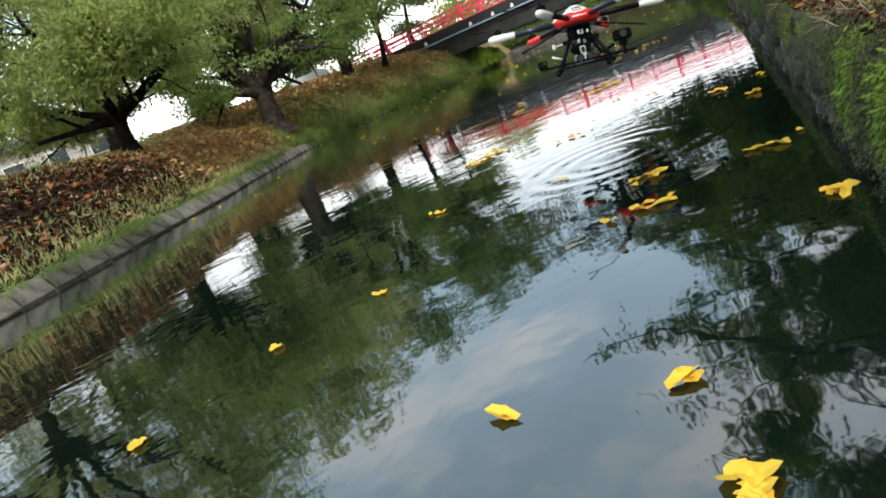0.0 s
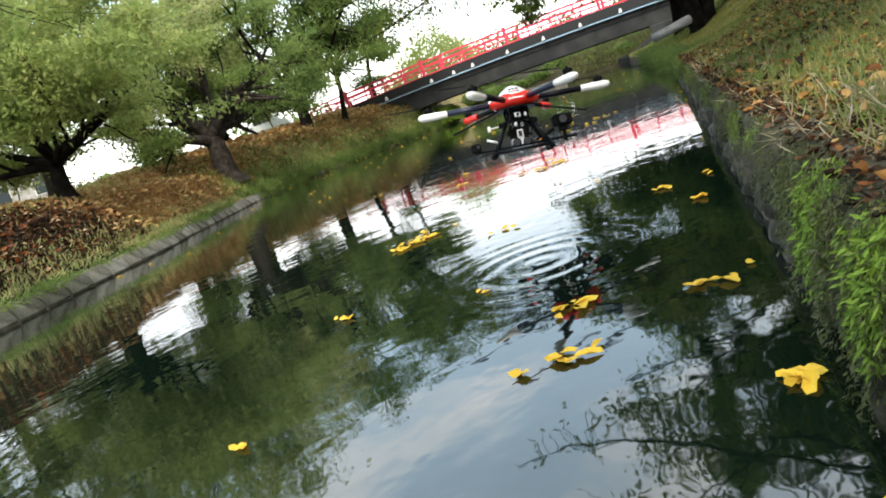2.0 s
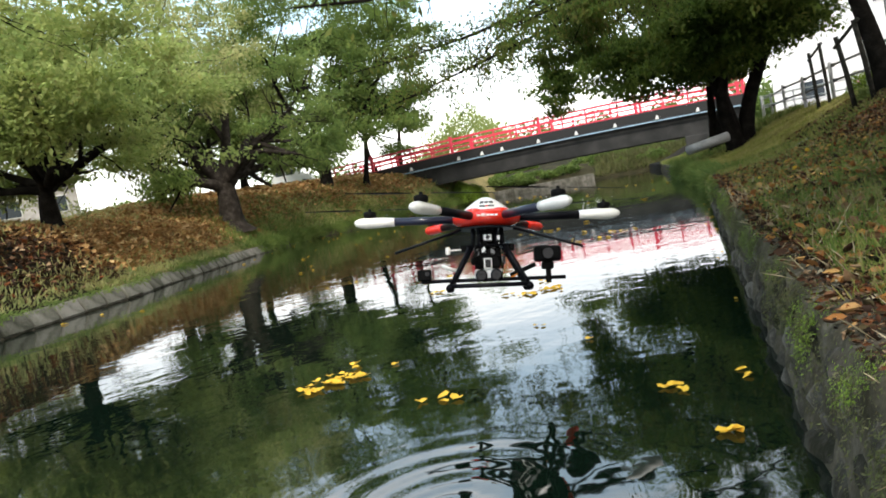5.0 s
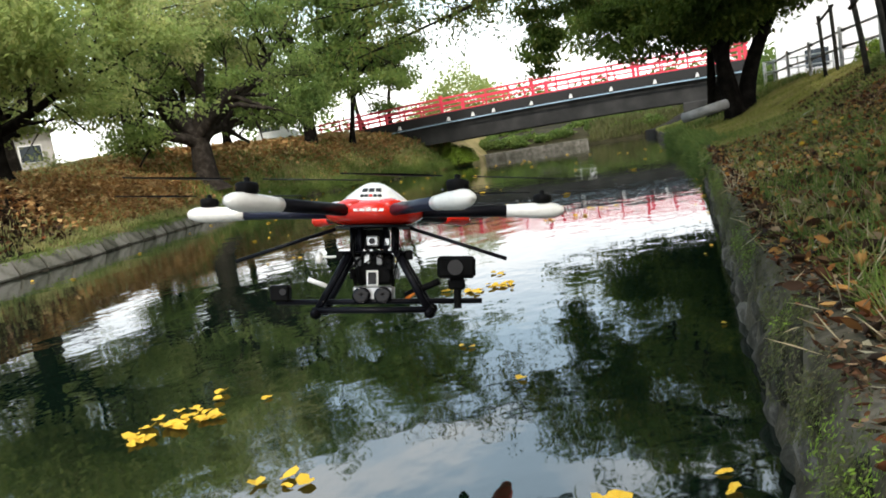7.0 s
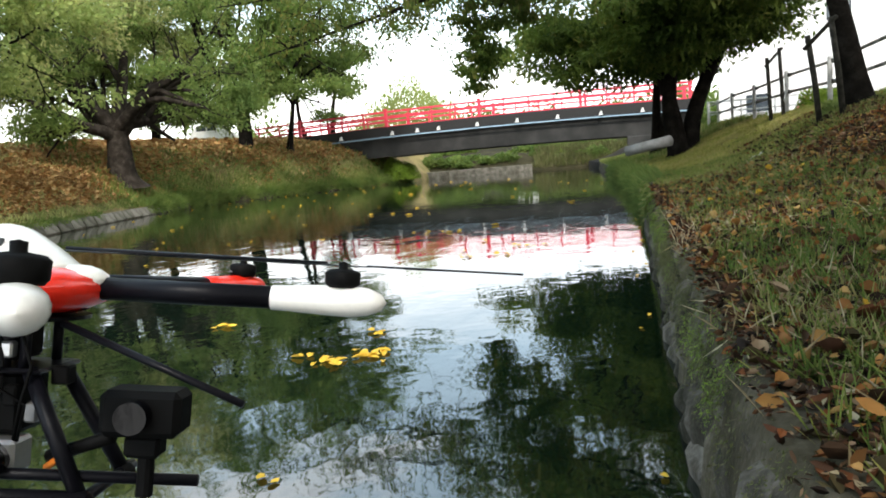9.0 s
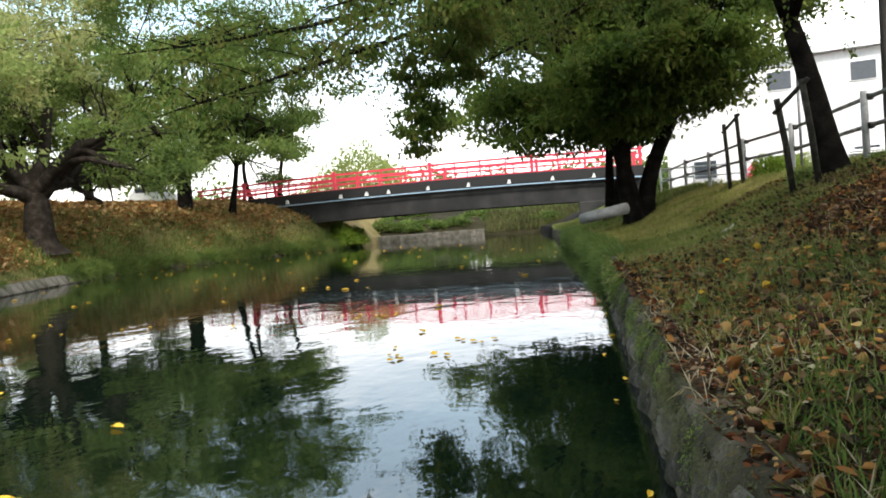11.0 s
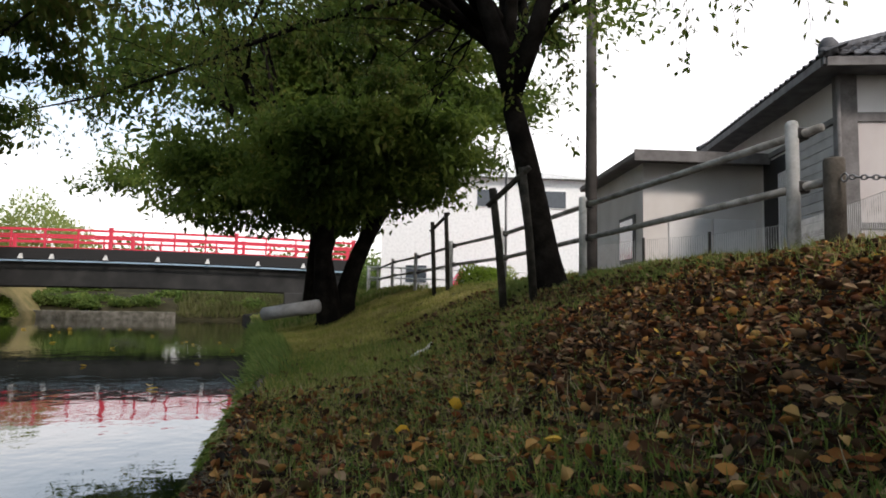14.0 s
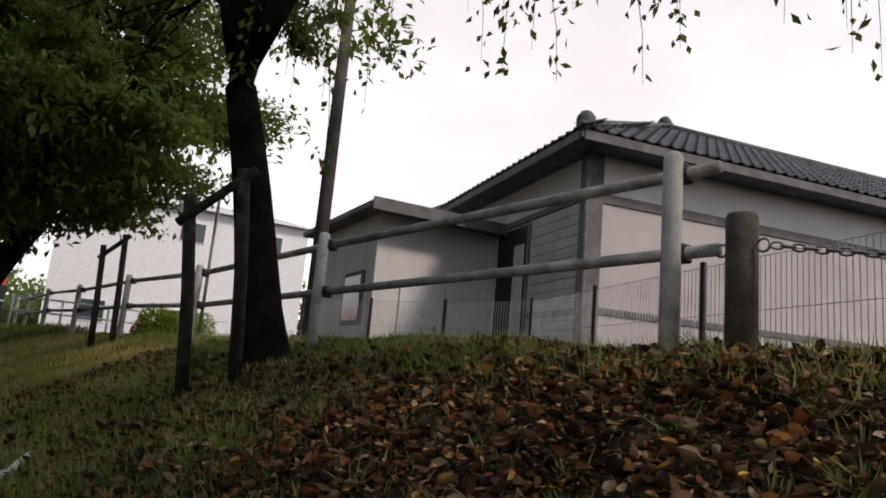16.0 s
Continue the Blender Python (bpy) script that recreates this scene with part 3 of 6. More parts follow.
# ---- trees ----
def grow(rng, start, heading, length, radius, depth, out, tips, droop=0.0, wob=0.25, kids=(3, 4), spread=0.9, ratio=0.62):
    """One limb and its offshoots; out collects polylines, tips the ends that bear leaves."""
    n = 5
    p, d = np.array(start, float), np.array(heading, float)
    d /= np.linalg.norm(d)
    pts, rad = [p.copy()], [radius]
    for k in range(n):
        d = d + rng.normal(0, wob, 3) * 0.5 + np.array([0, 0, -droop])
        d /= np.linalg.norm(d)
        p = p + d * length / n
        pts.append(p.copy())
        rad.append(radius * (1 - 0.55 * (k + 1) / n))
    out.append((pts, rad))
    if depth <= 1:
        tips += [(pts[k], d.copy()) for k in range(2, n + 1)]
    if depth == 0:
        return
    for c in range(rng.integers(kids[0], kids[1] + 1)):
        k = rng.integers(2, n + 1)
        a = rng.normal(0, 1, 3)
        a -= d * (a @ d)
        a /= np.linalg.norm(a)
        h = d + a * spread * rng.uniform(0.6, 1.2)
        grow(rng, pts[k], h, length * ratio * rng.uniform(0.75, 1.2), rad[k] * 0.62, depth - 1, out, tips, droop, wob, kids, spread, ratio)


def tree(name, base, label, limbs, trunk_r, fork_h, lean, seed, n_leaf, leaf_len, leaf, bark=None, depth=3, limb_len=3.2, rise=0.55, droop=0.02, clump=0.35, flat=0.4, category="tree", stems=1, keep=None, group="", ratio=0.62, hang=0.25, wfac=0.5, extra=(), lp=1.3, gaps=0.0, floor=2.2, fill=(), xmin=-1e3):
    """A tree: flared trunk and limbs as one tapered mesh, and a crown of single leaves."""
    rng = np.random.default_rng(seed)
    out, tips = [], []
    bx, by, bz = base
    for s in range(stems):
        off = np.array([rng.uniform(-0.5, 0.5), rng.uniform(-0.4, 0.4), 0]) * (stems > 1)
        b0 = np.array([0, 0, -0.25]) + off * 0.4
        ln = np.array([*lean, 0]) + off * 0.8
        hgt = fork_h * rng.uniform(0.85, 1.15) if stems > 1 else fork_h
        bend = rng.normal(0, 0.10, 3) * hgt * 0.3
        pts = [b0 + ln * (u**lp) * hgt + np.array([0, 0, u * hgt + 0.25 * u]) + bend * math.sin(u * 3.1) for u in np.linspace(0, 1, 9)]
        r0 = trunk_r * (0.75 if stems > 1 else 1)
        rad = [r0 * (1 + 0.9 * math.exp(-u * 9)) * (1 - 0.32 * u) for u in np.linspace(0, 1, 9)]
        out.append((pts, rad))
        a0 = rng.uniform(0, 6.28)
        nl = max(2, limbs // stems)
        for k in range(nl):
            a = a0 + 6.283 * k / nl + rng.normal(0, 0.3)
            up = rise * rng.uniform(0.6, 1.6)
            h = np.array([math.cos(a), math.sin(a), up])
            grow(rng, pts[-1 - (k % 2)], h, limb_len * rng.uniform(0.8, 1.2), rad[-1] * 0.72, depth, out, tips, droop, ratio=ratio)
        grow(rng, pts[-1], np.array([lean[0], lean[1], 1.2]), limb_len * 0.9, rad[-1] * 0.8, depth, out, tips, droop, ratio=ratio)
    forks = [q for q in out[1:] if np.allclose(q[0][0], out[0][0][-1]) or np.allclose(q[0][0], out[0][0][-2])]
    for k, (h, ln_, dr) in enumerate(extra):
        grow(rng, forks[k % len(forks)][0][1 + k % 2], h, ln_, trunk_r * 0.34, depth, out, tips, dr, ratio=ratio, wob=0.18)
    th = empty(name, pose(bx, by, bz), label, category, group)
    bm = bmesh.new()
    joints = set()
    for pts, rad in out:
        ends = np.array([pts[-1], pts[2]]) + np.array(base)
        bears = keep is None or keep(ends[:1] if xmin > -100 else ends).any()
        if len(pts) == 9 or (tuple(pts[0]) in joints and rad[0] > 0.006 and ((rad[0] > 0.12 and (bears or xmin < -100)) or (ends[:, 2].min() > floor and ends[0, 0] > xmin and bears))):
            tube(bm, pts, rad, 10 if rad[0] > 0.1 else (6 if rad[0] > 0.03 else 4), cap=False)
            joints.update(tuple(q) for q in pts)
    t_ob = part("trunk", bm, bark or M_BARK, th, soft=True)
    tp = np.array([t[0] for t in tips])
    td = np.array([t[1] for t in tips])
    if keep is not None:
        ok = keep(tp + np.array(base))
        tp, td = tp[ok], td[ok]
    if gaps:
        w = np.array([noise.noise(Vector(q) * 0.55 + Vector((seed, 0, 0))) for q in tp])
        tp, td = tp[w > gaps], td[w > gaps]
    for c, r, m in fill:
        q = rng.normal(0, 1, (m, 3))
        q /= np.linalg.norm(q, axis=1, keepdims=True)
        q[:, 2] = -np.abs(q[:, 2])
        q = np.array(c) + q * np.array(r) * rng.uniform(0.7, 1.08, (m, 1))
        w = np.array([noise.noise(Vector(p) * 0.8 + Vector((0, seed, 0))) for p in q])
        q = q[w > 0.02]
        tp, td = np.concatenate([tp, q]), np.concatenate([td, q * 0 + np.array([0, 0, -0.3])])
    idx = rng.integers(0, len(tp), n_leaf)
    off = rng.normal(0, 1, (n_leaf, 3)) * clump * np.array([1, 1, flat])
    pos = tp[idx] + off
    ax = td[idx] * 0.4 + rng.normal(0, 0.7, (n_leaf, 3)) + np.array([0, 0, -hang])
    nor = rng.normal(0, 0.42, (n_leaf, 3)) + np.array([0, 0, 1.0])
    ln = leaf_len * rng.uniform(0.6, 1.3, n_leaf)
    crown = new("crown", leaves_mesh("crown", pos, ax, nor, ln, ln * wfac, leaf))
    crown.parent = th
    return th


# west bank
tree("cherry_tree", (-19.4, 29.4, gz(-19.4, 29.4)), "old cherry tree with a thick gnarled trunk and a dense crown", 8, 0.6, 2.0, (0.05, 0.0), 11, 40000, 0.17, L_MID, M_BARK2, limb_len=3.8, rise=0.85, gaps=-0.14, clump=0.34, droop=0.02, keep=lambda p: p[:, 2] > 3.5 + 0.4 * np.sin(1.4 * p[:, 0] + p[:, 1]))
tree("cherry_tree", (-21.8, 43.4, gz(-21.8, 43.4)), "dark green cherry tree with several stems beside the bridge", 9, 0.46, 2.8, (0.1, 0.0), 12, 76000, 0.24, L_GREEN, limb_len=7.4, rise=0.55, stems=2, gaps=-0.14, droop=0.015, ratio=0.6, clump=0.42, flat=0.28, extra=(((1, -0.3, 0.3), 8.5, 0.0), ((-0.8, -0.6, 0.5), 7.0, 0.0), ((1, -0.8, 0.5), 7.0, 0.01)), keep=lambda p: p[:, 2] > 5.0 + 0.5 * np.sin(0.9 * p[:, 0] + 0.7 * p[:, 1]))
tree("cherry_tree", (-20.0, 45.5, gz(-20, 45.5)), "slim leaning cherry tree by the bridge end", 4, 0.2, 3.2, (0.2, 0.0), 13, 9000, 0.22, L_GREEN, limb_len=3.2, gaps=-0.2, rise=0.9, keep=lambda p: p[:, 2] > 6.2)
for x_, l_n, sd in ((-24.3, -0.12, 14), (-22.0, 0.15, 24)):
    tree("cherry_tree", (x_, 57.0, gz(x_, 57.0)), "slim dark-trunked tree behind the bridge end", 4, 0.2, 4.2, (l_n, 0.0), sd, 4500, 0.22, L_GREEN, limb_len=2.6, gaps=-0.1, rise=1.0, floor=6.0, keep=lambda p: p[:, 2] > 7.6)
tree("cherry_tree", (-17.0, 17.9, gz(-17.0, 17.9)), "low spreading tree with dense dark green leaves", 9, 0.3, 1.3, (0.05, 0.0), 15, 40000, 0.18, L_CHERRY, limb_len=3.2, rise=0.3, droop=0.03, gaps=-0.28, flat=0.3, clump=0.42, keep=lambda p: p[:, 2] > 3.7 + 0.4 * np.sin(1.3 * p[:, 0] + p[:, 1]))
tree("cherry_tree", (-22.5, 22.5, gz(-22.5, 22.5)), "yellowing cherry tree behind the bank", 7, 0.3, 2.2, (-0.05, 0.0), 16, 24000, 0.18, L_YELLOWING, M_BARK2, limb_len=5.0, rise=0.8, gaps=0.02, clump=0.34)
tree("cherry_tree", (-25.5, 32.0, gz(-25.5, 32.0)), "yellowing cherry tree on the far side of the path", 7, 0.3, 2.6, (0.0, 0.0), 17, 22000, 0.2, L_YELLOWING, limb_len=5.4, rise=0.8, gaps=0.02, clump=0.36)
tree("cherry_tree", (-29.5, 45.0, gz(-29.5, 45.0)), "green cherry tree on the far side of the path", 6, 0.3, 2.4, (0.0, 0.0), 18, 20000, 0.26, L_CHERRY, limb_len=5.0, rise=0.7, gaps=-0.1, clump=0.4)
tree("cherry_tree", (-30.0, 22.0, gz(-30, 22.0)), "tall green tree behind the path", 7, 0.3, 3.0, (0.0, 0.0), 19, 16000, 0.22, L_YELLOWING, limb_len=5.8, rise=0.9, gaps=0.05, clump=0.38)
tree("cherry_tree", (-22.8, 14.2, gz(-22.8, 14.2)), "tall green tree behind the path", 8, 0.34, 2.8, (0.0, 0.0), 20, 24000, 0.22, L_CHERRY, limb_len=6.0, rise=0.85, gaps=-0.03, clump=0.38)

# east bank
forked = tree("cherry_tree", (5.08, 18.2, gz(5.08, 18.2)), "dark-trunked forked cherry tree leaning over the bank", 2, 0.2, 2.4, (-0.2, 0.14), 31, 95000, 0.095, L_NEAR, limb_len=4.2, rise=2.6, droop=0.03, clump=0.14, gaps=0.02, hang=0.6, keep=lambda p: (p[:, 2] > 2.3) & ~((p[:, 0] < 0.3) & (p[:, 2] > 4.5)) & ~((p[:, 2] < 5.2) & (p[:, 0] > 1.6) & (p[:, 0] < 6.2)) & ~((p[:, 0] > 5.4) & ((p[:, 2] < 4.8) | (p[:, 0] > 8.5) | (np.sin(37 * p[:, 0] + 53 * p[:, 1]) < 0.35))), extra=(((-1, -0.5, 1.3), 6.0, 0.10), ((-1, -0.15, 1.2), 6.4, 0.10), ((-0.9, -0.8, 1.2), 6.0, 0.10), ((-1, 0.15, 1.0), 6.0, 0.09), ((-1.2, -0.35, 1.0), 6.8, 0.09), ((1, 0.3, 2.6), 3.4, 0.08)), lp=0.75)
tree("broadleaf_tree", (2.9, 28.3, gz(2.9, 28.3)), "broad dense dark green tree with several dark stems", 11, 0.38, 2.7, (0.1, 0.0), 32, 90000, 0.2, L_BROAD, limb_len=5.2, rise=0.6, droop=0.016, stems=3, clump=0.42, flat=0.24, gaps=-0.02, xmin=-2.6, keep=lambda p: (p[:, 0] > -1.3 + 0.6 * np.sin(2 * p[:, 2])) & (p[:, 2] > 3.3 + 0.9 * np.maximum(0, p[:, 0] - 4.3) + 0.4 * np.sin(3 * p[:, 0]) + 0.3 * np.sin(2.3 * p[:, 1])), fill=(((-0.9, 0, 4.5), (3.6, 4.6, 2.0), 520), ((0.6, -1.0, 4.7), (2.6, 3.4, 1.6), 380)))
tree("broadleaf_tree", (2.2, 33.0, gz(2.2, 33.0)), "dark green tree beside the bridge approach", 6, 0.26, 2.7, (0.1, 0.0), 33, 30000, 0.24, L_BROAD, limb_len=4.4, rise=0.7, droop=0.01, stems=2, keep=lambda p: (p[:, 2] > 4.4) & (p[:, 0] < 5.5))
overhang = tree("cherry_tree", (5.0, 8.2, gz(5.0, 8.2)), "cherry tree whose branches reach out over the water", 7, 0.2, 2.6, (-0.25, 0.0), 34, 60000, 0.10, L_NEAR, limb_len=3.6, rise=0.6, clump=0.2, gaps=-0.08, hang=0.5, floor=3.0, keep=lambda p: (p[:, 2] > 3.5) & ((p[:, 0] > 0.9) | ((p[:, 1] < 10.0) & (p[:, 0] > -0.5))))
tree("cherry_tree", (5.6, 1.5, gz(5.6, 1.5)), "cherry tree whose branches reach out over the water", 6, 0.2, 2.6, (-0.25, 0.0), 35, 36000, 0.10, L_NEAR, limb_len=3.4, rise=0.7, clump=0.2, hang=0.5, floor=3.0, keep=lambda p: p[:, 2] > 3.5)
# added out of view; its dense crown keeps sun and sky off the bank
tree("cherry_tree", (7.6, 9.4, gz(7.6, 9.4)), "unseen cherry tree added to shade the bank", 6, 0.2, 2.8, (-0.25, -0.1), 36, 100000, 0.2, L_NEAR, limb_len=4.6, rise=0.32, clump=0.5, hang=0.5, floor=3.4, keep=lambda p: (p[:, 2] > 4.0) & (p[:, 1] < 12.4) & (p[:, 0] > 3.0))

# side limbs of the forked tree with thin drooping sprays of leaves
FB = Vector((5.08, 18.2, gz(5.08, 18.2)))


def leafy_limb(path, thick, count, span, per_m, seed, spread=0.35, fuzz=0.0, leaf=0.085, u0=0.5, drop=1.0, owner=forked, base=FB):
    """A bare limb along a path; twigs hang from it, each with its own leaves."""
    gs = np.random.default_rng(seed)
    limb = [Vector(q) - base for q in path]
    n = len(limb)
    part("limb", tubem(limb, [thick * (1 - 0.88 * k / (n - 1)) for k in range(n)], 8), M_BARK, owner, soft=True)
    for k in range(count):
        u = gs.uniform(u0, n - 1.1)
        a = limb[int(u)].lerp(limb[int(u) + 1], u - int(u))
        ln_ = gs.uniform(*span) * (0.7 if u > n - 2.5 else 1.0)
        out_ = Vector((gs.normal(0, spread), gs.normal(0, spread), 0))
        pts = [a + out_ * (t * (2 - t)) * ln_ + Vector((0, 0, -ln_ * drop * t * t + 0.15 * math.sin(3 * t))) for t in np.linspace(0, 1, 7)]
        sp = part("twig", tubem(pts, [0.008, 0.007, 0.006, 0.005, 0.004, 0.003, 0.0015], 4), M_BARK, owner)
        m_ = int(per_m * ln_)
        t_ = gs.uniform(0.12, 0.999, m_)
        pp = np.array([pts[int(t * 6)].lerp(pts[int(t * 6) + 1], t * 6 - int(t * 6)) for t in t_]) + gs.normal(0, 1, (m_, 3)) * fuzz
        lv = new("leaves", leaves_mesh("leaves", pp, gs.normal(0, 0.55, (m_, 3)) + np.array([0, 0, -0.8]), gs.normal(0, 1, (m_, 3)), leaf * gs.uniform(0.6, 1.2, m_), leaf * 0.5 * gs.uniform(0.7, 1.1, m_), L_NEAR))
        lv.parent = sp


leafy_limb(((4.55, 18.5, 4.25), (5.0, 18.0, 4.95), (5.6, 17.2, 5.25), (6.4, 16.2, 5.3), (7.0, 15.2, 5.15), (7.4, 14.5, 4.9)), 0.06, 46, (0.4, 1.6), 30, 91, 0.4, 0.05, 0.105)
leafy_limb(((4.5, 18.6, 4.6), (3.4, 18.0, 5.3), (1.9, 17.2, 4.9), (0.3, 16.6, 4.25), (-1.4, 16.1, 3.75), (-3.2, 15.7, 3.3), (-4.6, 15.4, 2.95)), 0.075, 96, (0.5, 1.3), 60, 92, 1.1, 0.07, 0.095, 1.6, 0.5)
leafy_limb(((4.5, 18.6, 4.7), (3.2, 17.4, 5.4), (1.8, 16.0, 4.8), (0.7, 14.9, 4.2), (-0.3, 14.0, 3.75), (-1.2, 13.3, 3.4)), 0.06, 50, (0.4, 1.1), 60, 93, 1.0, 0.07, 0.09, 1.8, 0.5)
leafy_limb(((4.5, 18.6, 4.6), (3.3, 19.0, 5.4), (1.9, 19.5, 5.1), (0.5, 20.0, 4.6), (-0.9, 20.6, 4.2), (-2.6, 21.2, 3.9)), 0.06, 70, (0.5, 1.4), 60, 94, 1.1, 0.08, 0.1, 1.2, 0.5)
leafy_limb(((4.5, 18.6, 4.7), (3.2, 18.7, 5.6), (1.9, 18.3, 5.5), (0.43, 17.5, 4.74), (-0.29, 16.9, 4.16), (-0.71, 16.4, 3.3)), 0.06, 45, (0.4, 1.1), 36, 95, 0.9, 0.09, 0.1, 1.4, 0.45)
leafy_limb(((4.5, 18.6, 4.7), (2.4, 18.2, 5.7), (0.45, 17.5, 5.05), (-1.17, 16.75, 4.5), (-2.45, 16.0, 4.1), (-3.66, 15.5, 3.9), (-4.9, 15.1, 3.8)), 0.065, 82, (0.4, 1.2), 36, 96, 1.0, 0.10, 0.1, 1.6, 0.4)
leafy_limb(((4.5, 18.6, 4.6), (2.2, 17.6, 5.4), (0.2, 17.0, 5.1), (-1.14, 16.8, 4.7), (-2.11, 16.1, 3.85), (-2.6, 15.8, 3.3)), 0.055, 48, (0.4, 1.1), 36, 97, 1.0, 0.10, 0.1, 1.6, 0.45)
leafy_limb(((3.9, 8.2, 3.9), (2.4, 7.9, 3.9), (1.1, 7.3, 3.2), (0.21, 6.96, 2.62), (-0.09, 6.82, 2.46), (-0.54, 6.64, 2.38), (-1.0, 6.46, 2.42)), 0.05, 16, (0.25, 0.5), 26, 98, 0.8, 0.03, 0.085, 2.6, 0.6, overhang, Vector((5.0, 8.2, gz(5.0, 8.2))))
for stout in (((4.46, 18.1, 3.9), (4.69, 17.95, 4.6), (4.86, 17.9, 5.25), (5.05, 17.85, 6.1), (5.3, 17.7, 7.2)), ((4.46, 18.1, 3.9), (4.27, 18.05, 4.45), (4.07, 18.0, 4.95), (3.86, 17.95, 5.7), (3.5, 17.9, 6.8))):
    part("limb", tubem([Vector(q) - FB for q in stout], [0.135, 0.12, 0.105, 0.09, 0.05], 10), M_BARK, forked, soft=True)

# distant woods
rng = np.random.default_rng(5)
pos, sz = [], []
for k in range(150):
    a = rng.uniform(-1.75, 1.35)
    r = rng.uniform(85, 130)
    cx, cy, h = r * math.sin(a), r * math.cos(a), rng.uniform(3, 8)
    if abs(cx + 6) < 10 and cy < 100:
        h *= 0.5
    m = 380
    q = rng.normal(0, 1, (m, 3))
    q /= np.linalg.norm(q, axis=1, keepdims=True)
    pos.append(np.array([cx, cy, 1.8 + h * 0.5]) + q * np.array([h * 0.5, h * 0.5, h * 0.5]) * rng.uniform(0.6, 1.1, (m, 1)))
pos = np.concatenate(pos)
nn = len(pos)
woods = new("distant_trees", leaves_mesh("distant_trees", pos, rng.normal(0, 1, (nn, 3)), rng.normal(0, 0.6, (nn, 3)) + np.array([0, 0, 1]), 0.7, 0.55, L_GREEN))
tagged(woods, "hazy green belt of trees on the horizon", "trees", kind="stuff")

# far embankment where the canal bends beyond the bridge
ev, ef = [], []
for k in range(30):
    x = -24 + k * 1.0
    for dy, z in ((-0.3, -0.5), (0.1, 0.05), (0.6, 0.3), (1.2, 0.55), (3, 1.4), (8, 2.2), (14, 2.3)):
        ev.append((x, 60 + dy + 0.12 * (x + 9), z))
for k in range(29):
    for c_ in range(6):
        ef.append((7 * k + c_, 7 * k + 7 + c_, 7 * k + 8 + c_, 7 * k + 1 + c_))
# under-bridge shade is in this bank's dark colour
tagged(mesh_ob("embankment", ev, ef, M_GRASS), "grassy bank closing the view, coloured dark for shade under the bridge", "bank", kind="structure")
kerb = boxm((-21.0, 59.72, -0.3), (-6.5, 59.98, 0.55), 0.03)
bmesh.ops.transform(kerb, matrix=Matrix.Translation((-9, 60, 0)) @ Matrix.Rotation(math.atan(0.12), 4, "Z") @ Matrix.Translation((9, -60, 0)), verts=kerb.verts)
tagged(part("kerb_wall", kerb, M_BLOCK), "grey concrete kerb wall along the far bank", "wall", kind="structure")

g2 = np.random.default_rng(77)
sh = []
for k in range(64):
    cx = g2.uniform(-22, 4)
    cy = 61.2 + 0.12 * (cx + 9) + g2.uniform(0, 7)
    r = g2.uniform(0.3, 0.95)
    q = g2.normal(0, 1, (420, 3))
    q /= np.linalg.norm(q, axis=1, keepdims=True)
    q[:, 2] = np.abs(q[:, 2])
    sh.append(np.array([cx, cy, 0.5 + (cy - 60 - 0.12 * (cx + 9)) * 0.2]) + q * r * g2.uniform(0.4, 1, (420, 1)) * np.array([1.3, 1, 0.9]))
sh = np.concatenate(sh)
shrubs = new("shrubs", leaves_mesh("shrubs", sh, g2.normal(0, 1, sh.shape), g2.normal(0, 0.6, sh.shape) + np.array([0, 0, 1]), 0.26, 0.16, L_GREEN))
reed_x = g2.uniform(-6.5, 4, 5000)
reed = np.stack([reed_x, 60.2 + 0.12 * (reed_x + 9) + g2.uniform(0, 3.5, 5000), np.zeros(5000)], 1)
reed[:, 2] = np.interp(reed[:, 1] - 60 - 0.12 * (reed_x + 9), [0.1, 0.6, 1.2, 3, 8], [0.05, 0.3, 0.55, 1.4, 2.2])
# moss colours dull the reeds in place of shade from the bridge
tagged(new("reeds", leaves_mesh("reeds", reed, g2.normal(0, 0.3, reed.shape) + np.array([0, 0, 1.0]), g2.normal(0, 1, reed.shape), 0.7 * g2.uniform(0.5, 1.2, 5000), np.full(5000, 0.06), L_MOSS)), "brown-green reeds along the far bank, dulled for bridge shade", "reeds", kind="stuff")
hd = []
for k in range(46):
    cx, cy, cz = g2.uniform(-34, 14), g2.uniform(70, 76), g2.uniform(2.2, 3.6)
    q = g2.normal(0, 1, (420, 3))
    q /= np.linalg.norm(q, axis=1, keepdims=True)
    hd.append(np.array([cx, cy, cz]) + q * g2.uniform(0.6, 1, (420, 1)) * np.array([1.9, 1.4, 1.5]))
hd = np.concatenate(hd)
tagged(new("hedge", leaves_mesh("hedge", hd, g2.normal(0, 1, hd.shape), g2.normal(0, 0.6, hd.shape) + np.array([0, 0, 1]), 0.42, 0.26, L_GREEN)), "tall green hedge on the bank beyond the bridge", "hedge", kind="stuff")
tagged(shrubs, "low green shrubs on the bank beyond the bridge", "shrubs", kind="stuff")

